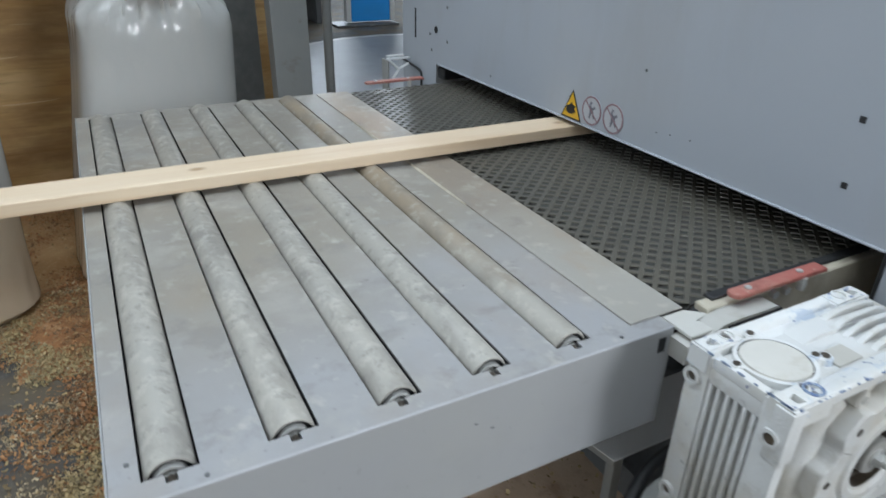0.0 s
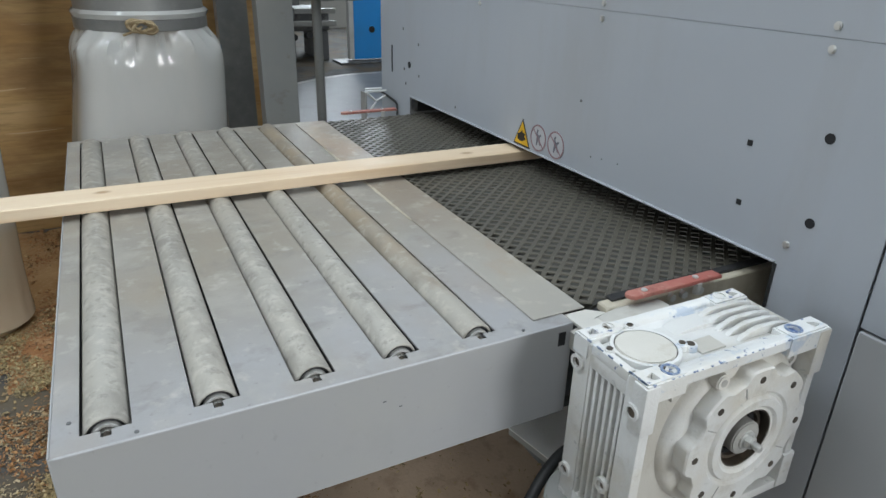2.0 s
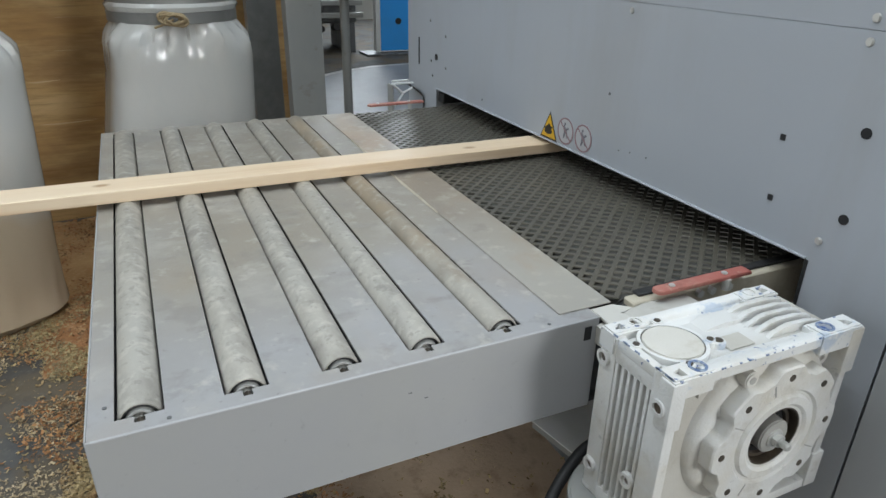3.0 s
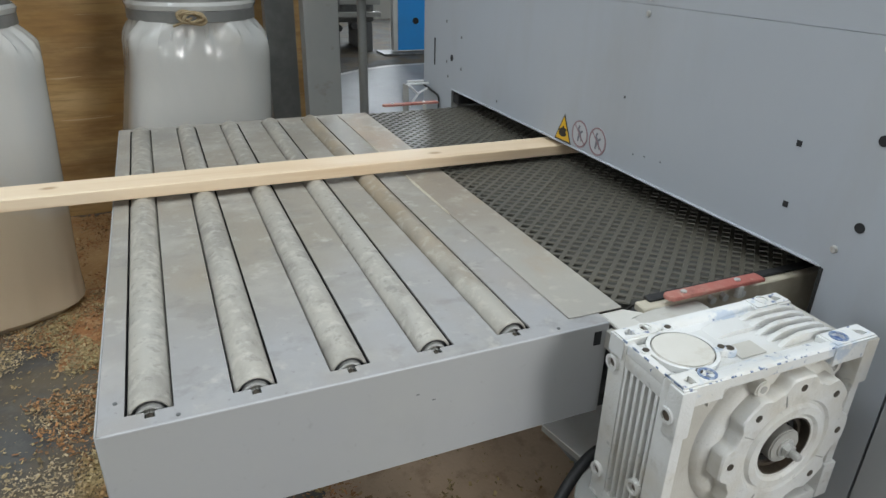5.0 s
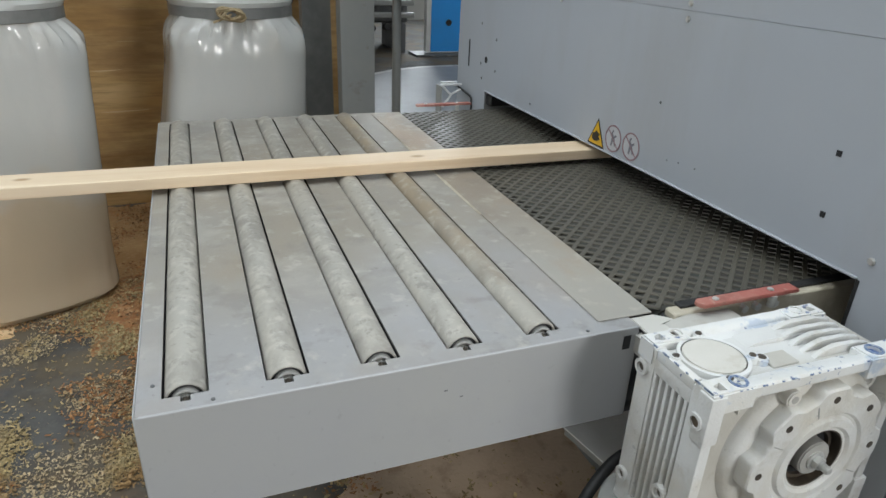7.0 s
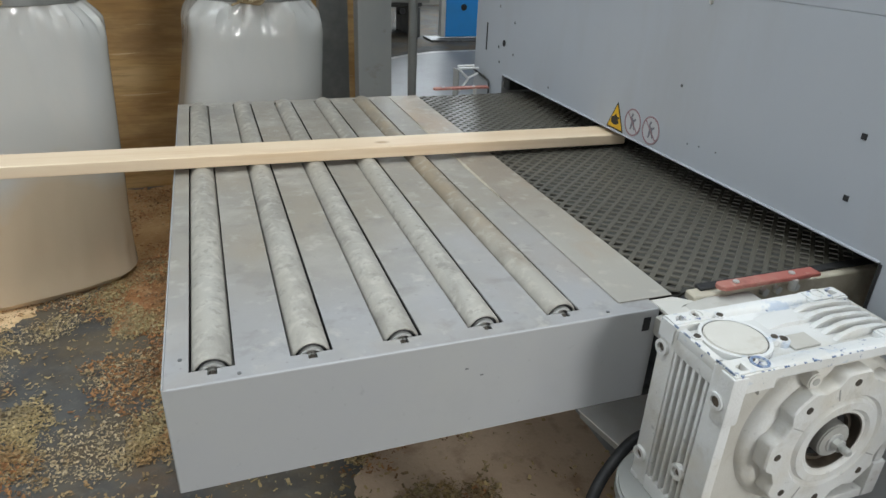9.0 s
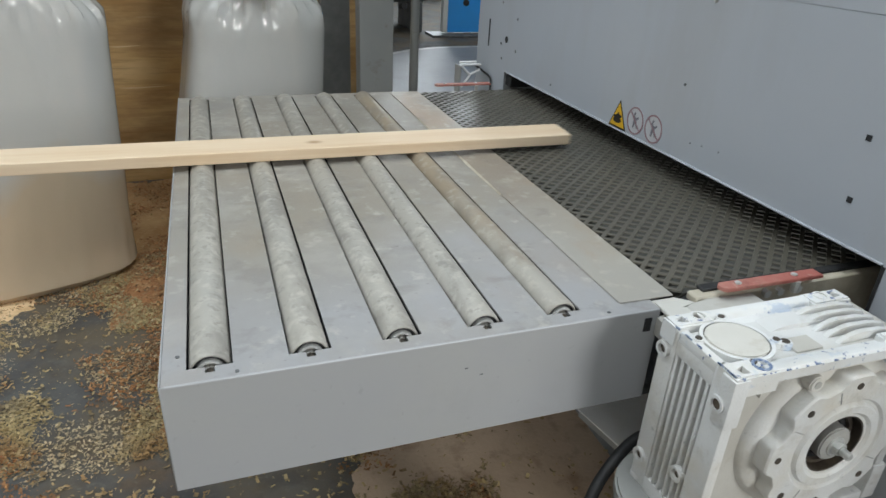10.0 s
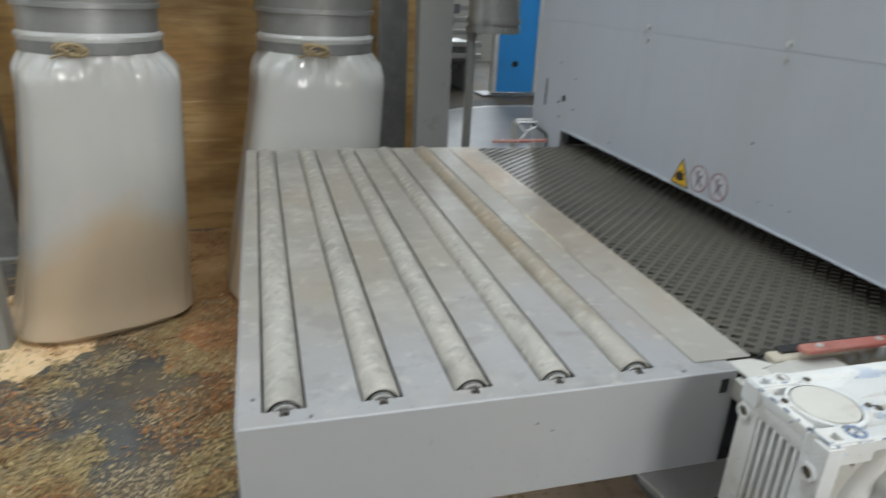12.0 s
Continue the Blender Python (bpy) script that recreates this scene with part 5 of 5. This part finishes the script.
def far_machine():
    t = thing("production_machine", "dark grey woodworking machine with pale guards", "machine")
    settle_far(t)
    part("bed", box(1.75, 3.02, 9.2, 10.2, 0.42, 0.72, 0.02), M_MACH, t)
    part("column", box(1.9, 2.5, 9.5, 10.3, 0.72, 1.9, 0.03), M_MACH, t)
    for k in range(5):
        z = 0.50 + 0.17 * k
        part("guide_rail", box(2.15 + 0.05 * k, 3.08, 9.02 + 0.03 * k, 9.12 + 0.03 * k, z, z + 0.075, 0.012), M_POST, t, "pale steel guide rail")
        part("rail_block", box(2.25 + 0.09 * k, 2.37 + 0.09 * k, 8.98 + 0.03 * k, 9.10 + 0.03 * k, z - 0.05, z + 0.09, 0.01), M_MACH, t)
    for x in (1.8, 2.35, 2.85):
        part("foot", box(x, x + 0.13, 9.15, 10.1, 0, 0.42, 0.01), M_MACH, t)
    for k in range(4):
        part("spindle", cyl(0.045, (2.0 + k * 0.22, 9.18, 0.36), (2.0 + k * 0.22, 9.0, 0.30 + 0.03 * k), 16), M_BLACK, t)
    part("cover", box(1.95, 2.45, 8.95, 9.4, 1.22, 1.5, 0.03), M_WHITE, t, "white cover")


far_machine()


def cable_bracket():
    t = thing("cable_bracket", "small white angle-iron bracket beside the belt end", "bracket")
    y, h = 1.60, -0.014
    part("upright", box(0.898, 0.905, y, y + 0.05, 0.78, 0.957 + h, 0.001), M_POST, t, "grey upright of the bracket")
    part("top_edge", box(0.898, 0.985, y, y + 0.010, 0.9575 + h, 0.964 + h, 0.001), M_WHITE, t)
    part("top_edge", box(0.918, 0.985, y + 0.05, y + 0.060, 0.9575 + h, 0.964 + h, 0.001), M_WHITE, t)
    part("foot", box(0.898, 1.008, y, y + 0.05, 0.772, 0.779, 0.001), M_WHITE, t)
    for a, b in (((0.902, 0.960), (0.938, 0.926)), ((0.938, 0.926), (0.978, 0.944)), ((0.940, 0.924), (0.905, 0.880))):
        part("brace", tube([(a[0], y - 0.004, a[1] + h), ((a[0] + b[0]) / 2, y - 0.004, (a[1] + b[1]) / 2 + h), (b[0], y - 0.004, b[1] + h)], 0.0042, 8), M_WHITE, t)
    part("cable", tube([(1.002, 1.70, 0.925), (1.003, 1.63, 0.918), (1.003, 1.56, 0.910), (1.003, 1.545, 0.895), (1.003, 1.545, 0.86)], 0.004, 8), M_BLACK, t, "thin black cable along the machine")


cable_bracket()


# ---- shavings on the floor ----
def shavings(name, count, place, material, size, label):
    rng = random.Random(7 + count)
    verts, faces = [], []
    made = 0
    while made < count:
        x, y = place(rng)
        z = 0.003 + 0.009 * rng.random() ** 2
        s = size * (0.4 + 1.7 * rng.random() ** 2.2)
        turn = Euler((rng.uniform(-0.3, 0.3), rng.uniform(-0.3, 0.3), rng.uniform(0, 6.3))).to_matrix()
        curl, w = rng.uniform(-0.9, 1.2), s * rng.uniform(0.22, 0.55)
        k = len(verts)
        for i in range(3):
            u = (i - 1) * s * 0.5
            dz = curl * s * 0.35 * (abs(i - 1))
            for v in (-w / 2, w / 2):
                p = turn @ Vector((u, v, dz))
                verts.append((x + p.x, y + p.y, max(0.001, z + p.z)))
        faces += [(k, k + 2, k + 3, k + 1), (k + 2, k + 4, k + 5, k + 3)]
        made += 1
    me = bpy.data.meshes.new(name)
    me.from_pydata(verts, [], faces)
    me.materials.append(material)
    ob = new(name, me)
    return tagged(ob, label, "wood shavings", kind="stuff")


def drifts(x0, x1, y0, y1, scale, low, seed):
    """Places in a field where the drift noise is high."""
    def pick(rng):
        while True:
            x, y = rng.uniform(x0, x1), rng.uniform(y0, y1)
            v = noise.fractal((x * scale + seed, y * scale, seed), 1.0, 2.0, 4)
            if v > low + rng.uniform(-0.12, 0.25):
                return x, y
    return pick


def sawdust_drift(name, x, y, rx, ry, h, material, label, seed):
    """A low heap with a ragged rim."""
    bm = bmesh.new()
    n, rings = 150, 16
    mid = bm.verts.new((x, y, h))
    last = None
    for i in range(1, rings + 1):
        f = i / rings
        loop = []
        for k in range(n):
            a = 2 * math.pi * k / n
            rag = 1 + 0.22 * noise.fractal((2.6 * math.cos(a) + seed, 2.6 * math.sin(a), seed + 0.7 * f), 0.8, 2.0, 6)
            px, py = x + rx * f * rag * math.cos(a), y + ry * f * rag * math.sin(a)
            z = h * (1 - f) ** 0.8 * (1 + 0.6 * noise.noise((px * 9, py * 9, seed))) + 0.0012 * (1 - f) - 0.002 * (f > 0.99)
            loop.append(bm.verts.new((px, py, z)))
        for k in range(n):
            if last:
                bm.faces.new((last[k], loop[k], loop[(k + 1) % n], last[(k + 1) % n]))
            else:
                bm.faces.new((mid, loop[k], loop[(k + 1) % n]))
        last = loop
    return tagged(mesh_object(name, bm, material, True), label, "sawdust", kind="stuff")


M_CAUGHT = mat("caught_dust", DUST, 0.85, 0, [((0.42, 0.36, 0.27), 40, 0.42, 0.62, 0.8, ONE)], 0.4, 300)


def dust_line():
    """Fine sawdust caught against the raised edge of the transfer plate."""
    bm = bmesh.new()
    rows = []
    for k in range(121):
        y = 0.46 + 0.62 * k / 120
        w = 0.0005 + 0.0020 * max(0.0, noise.fractal((y * 9, 0.3, 2.0), 1.0, 2.0, 4) + 0.32) * math.sin(math.pi * k / 120) ** 0.5
        rows.append([bm.verts.new((0.5741 + dx * w, y, TZ + dz)) for dx, dz in ((-1.6, 0.0002), (-0.5, 0.0022), (0.6, 0.0034), (1.5, 0.0027))])
    for p, q in zip(rows, rows[1:]):
        for j in range(3):
            bm.faces.new((p[j], p[j + 1], q[j + 1], q[j]))
    return tagged(mesh_object("sawdust_line", bm, M_CAUGHT), "thin line of fine sawdust along the transfer plate edge", "sawdust", kind="stuff")


dust_line()
M_DRIFT = mat("brown_floor_dust", (0.56, 0.42, 0.30), 0.85, 0, [((0.64, 0.49, 0.36), 5, 0.42, 0.68, 0.8, ONE), ((0.28, 0.18, 0.11), 14, 0.52, 0.7, 0.6, ONE), ((0.58, 0.44, 0.30), 60, 0.55, 0.7, 0.5, ONE)], 0.6, 90)
M_DRIFTO = mat("orange_floor_dust", (0.40, 0.24, 0.105), 0.85, 0, [((0.50, 0.33, 0.16), 6, 0.42, 0.68, 0.8, ONE), ((0.33, 0.15, 0.05), 11, 0.5, 0.7, 0.7, ONE), ((0.62, 0.47, 0.28), 60, 0.55, 0.7, 0.5, ONE)], 0.6, 90)
sawdust_drift("sawdust_drift", 0.92, 0.62, 0.62, 0.70, 0.006, M_DRIFT, "low drift of fine brown sawdust beside the machine", 2.0)
sawdust_drift("sawdust_drift", -0.22, 2.70, 0.60, 0.62, 0.005, M_DRIFTO, "orange-brown sawdust spread between the bags", 4.0)
M_DRIFTR = mat("red_brown_floor_dust", (0.40, 0.19, 0.075), 0.85, 0, [((0.30, 0.12, 0.045), 9, 0.45, 0.65, 0.8, ONE), ((0.52, 0.33, 0.17), 16, 0.50, 0.68, 0.7, ONE), ((0.62, 0.46, 0.28), 60, 0.55, 0.7, 0.5, ONE)], 0.6, 90)
sawdust_drift("sawdust_drift", -0.30, 1.95, 0.20, 0.40, 0.005, M_DRIFTR, "red-brown sawdust swept against a dust bag", 8.0)
sawdust_drift("sawdust_drift", -1.12, 1.98, 0.42, 0.40, 0.012, M_SAWDUST, "pale sawdust spilled beside a dust bag", 6.0)
M_FLAKE = mat("pale_sawdust_flakes", (0.46, 0.36, 0.215), 0.8, 0, [((0.56, 0.47, 0.33), 6, 0.45, 0.68, 0.7, ONE), ((0.26, 0.19, 0.11), 9, 0.50, 0.66, 0.7, ONE)], 0, per_piece=0.35)
shavings("pine_shavings", 70000, drifts(-1.7, 0.66, 0.2, 2.2, 2.6, 0.08, 3.3), M_CHIP, 0.0098, "pale pine shavings drifted over the concrete floor")
shavings("loose_shavings", 7000, drifts(-1.7, 1.2, 0.2, 3.2, 2.6, -0.35, 5.3), M_CHIP, 0.0105, "scattered small pale shavings on the concrete floor")
shavings("reddish_shavings", 27000, drifts(-1.3, 0.62, 0.4, 3.2, 2.8, 0.12, 9.1), M_CHIPR, 0.0092, "reddish brown wood shavings on the concrete floor")
shavings("swept_shavings", 8000, lambda rng: (-0.215 + rng.gauss(0, 0.065), 1.15 + 1.25 * rng.random() ** 0.8), M_CHIPR, 0.0090, "reddish shavings swept along the roller table and the bags")
shavings("dust_flakes", 15000, drifts(-1.8, -0.15, 0.6, 2.2, 3.4, 0.06, 12.7), M_FLAKE, 0.0072, "fine pale sawdust flakes scattered round the dust bags")


def motions():
    """The board runs out of the machine, is turned over on its near edge and lifted away."""
    zb = TZ + 0.0132

    def lying(end, near, yaw, rx=0.0, z=zb, ry=0.0):
        return pose(end, near, z, rx, ry, yaw) @ pose(0, BW / 2, 0)

    def turned(end, near, yaw, z=zb, rx=180.0, ry=0.0):
        return pose(end, near, z, rx, ry, yaw) @ pose(0, -BW / 2, -BT)

    run = ((0, 1.652, 0.684, -1.4), (1.2, 1.573, 0.691, -1.2), (2.5, 1.486, 0.703, -1.3), (4.0, 1.387, 0.714, -1.1), (5.5, 1.288, 0.721, -1.0), (7.0, 1.188, 0.721, -1.4),
           (8.5, 1.089, 0.713, -2.1), (9.5, 1.023, 0.710, -2.5), (9.8, 1.004, 0.711, -2.2))
    rows = [(t, lying(end, near, yaw)) for t, end, near, yaw in run]
    rows += [(10.0, lying(0.882, 0.722, -1.0, 3)), (10.1, lying(0.822, 0.733, -0.4, 5)), (10.2, lying(0.757, 0.734, -0.6, 11)), (10.3, lying(0.708, 0.717, -4.0, 36)), (10.4, lying(0.658, 0.706, -6.9, 66, zb + 0.006)),
             (10.5, lying(0.607, 0.690, -8.2, 84, zb + 0.012)), (10.6, lying(0.568, 0.660, -9.4, 128, zb + 0.035)), (10.7, turned(0.543, 0.621, -10.3, zb + 0.004, 176)),
             (10.8, turned(0.513, 0.608, -10.6)), (11.1, turned(0.473, 0.608, -10.6)), (11.2, turned(0.453, 0.642, -9, zb + 0.035)),
             (11.3, turned(0.42, 0.70, -4, zb + 0.19, 180, -4)), (11.4, turned(0.06, 0.64, 0, zb + 0.44, 180, -3)), (11.5, turned(-0.45, 0.58, 0, zb + 0.80, 180, -3)), (12.0, turned(-1.3, 0.48, 0, zb + 0.85, 180, 0))]
    walk(board, rows)


motions()
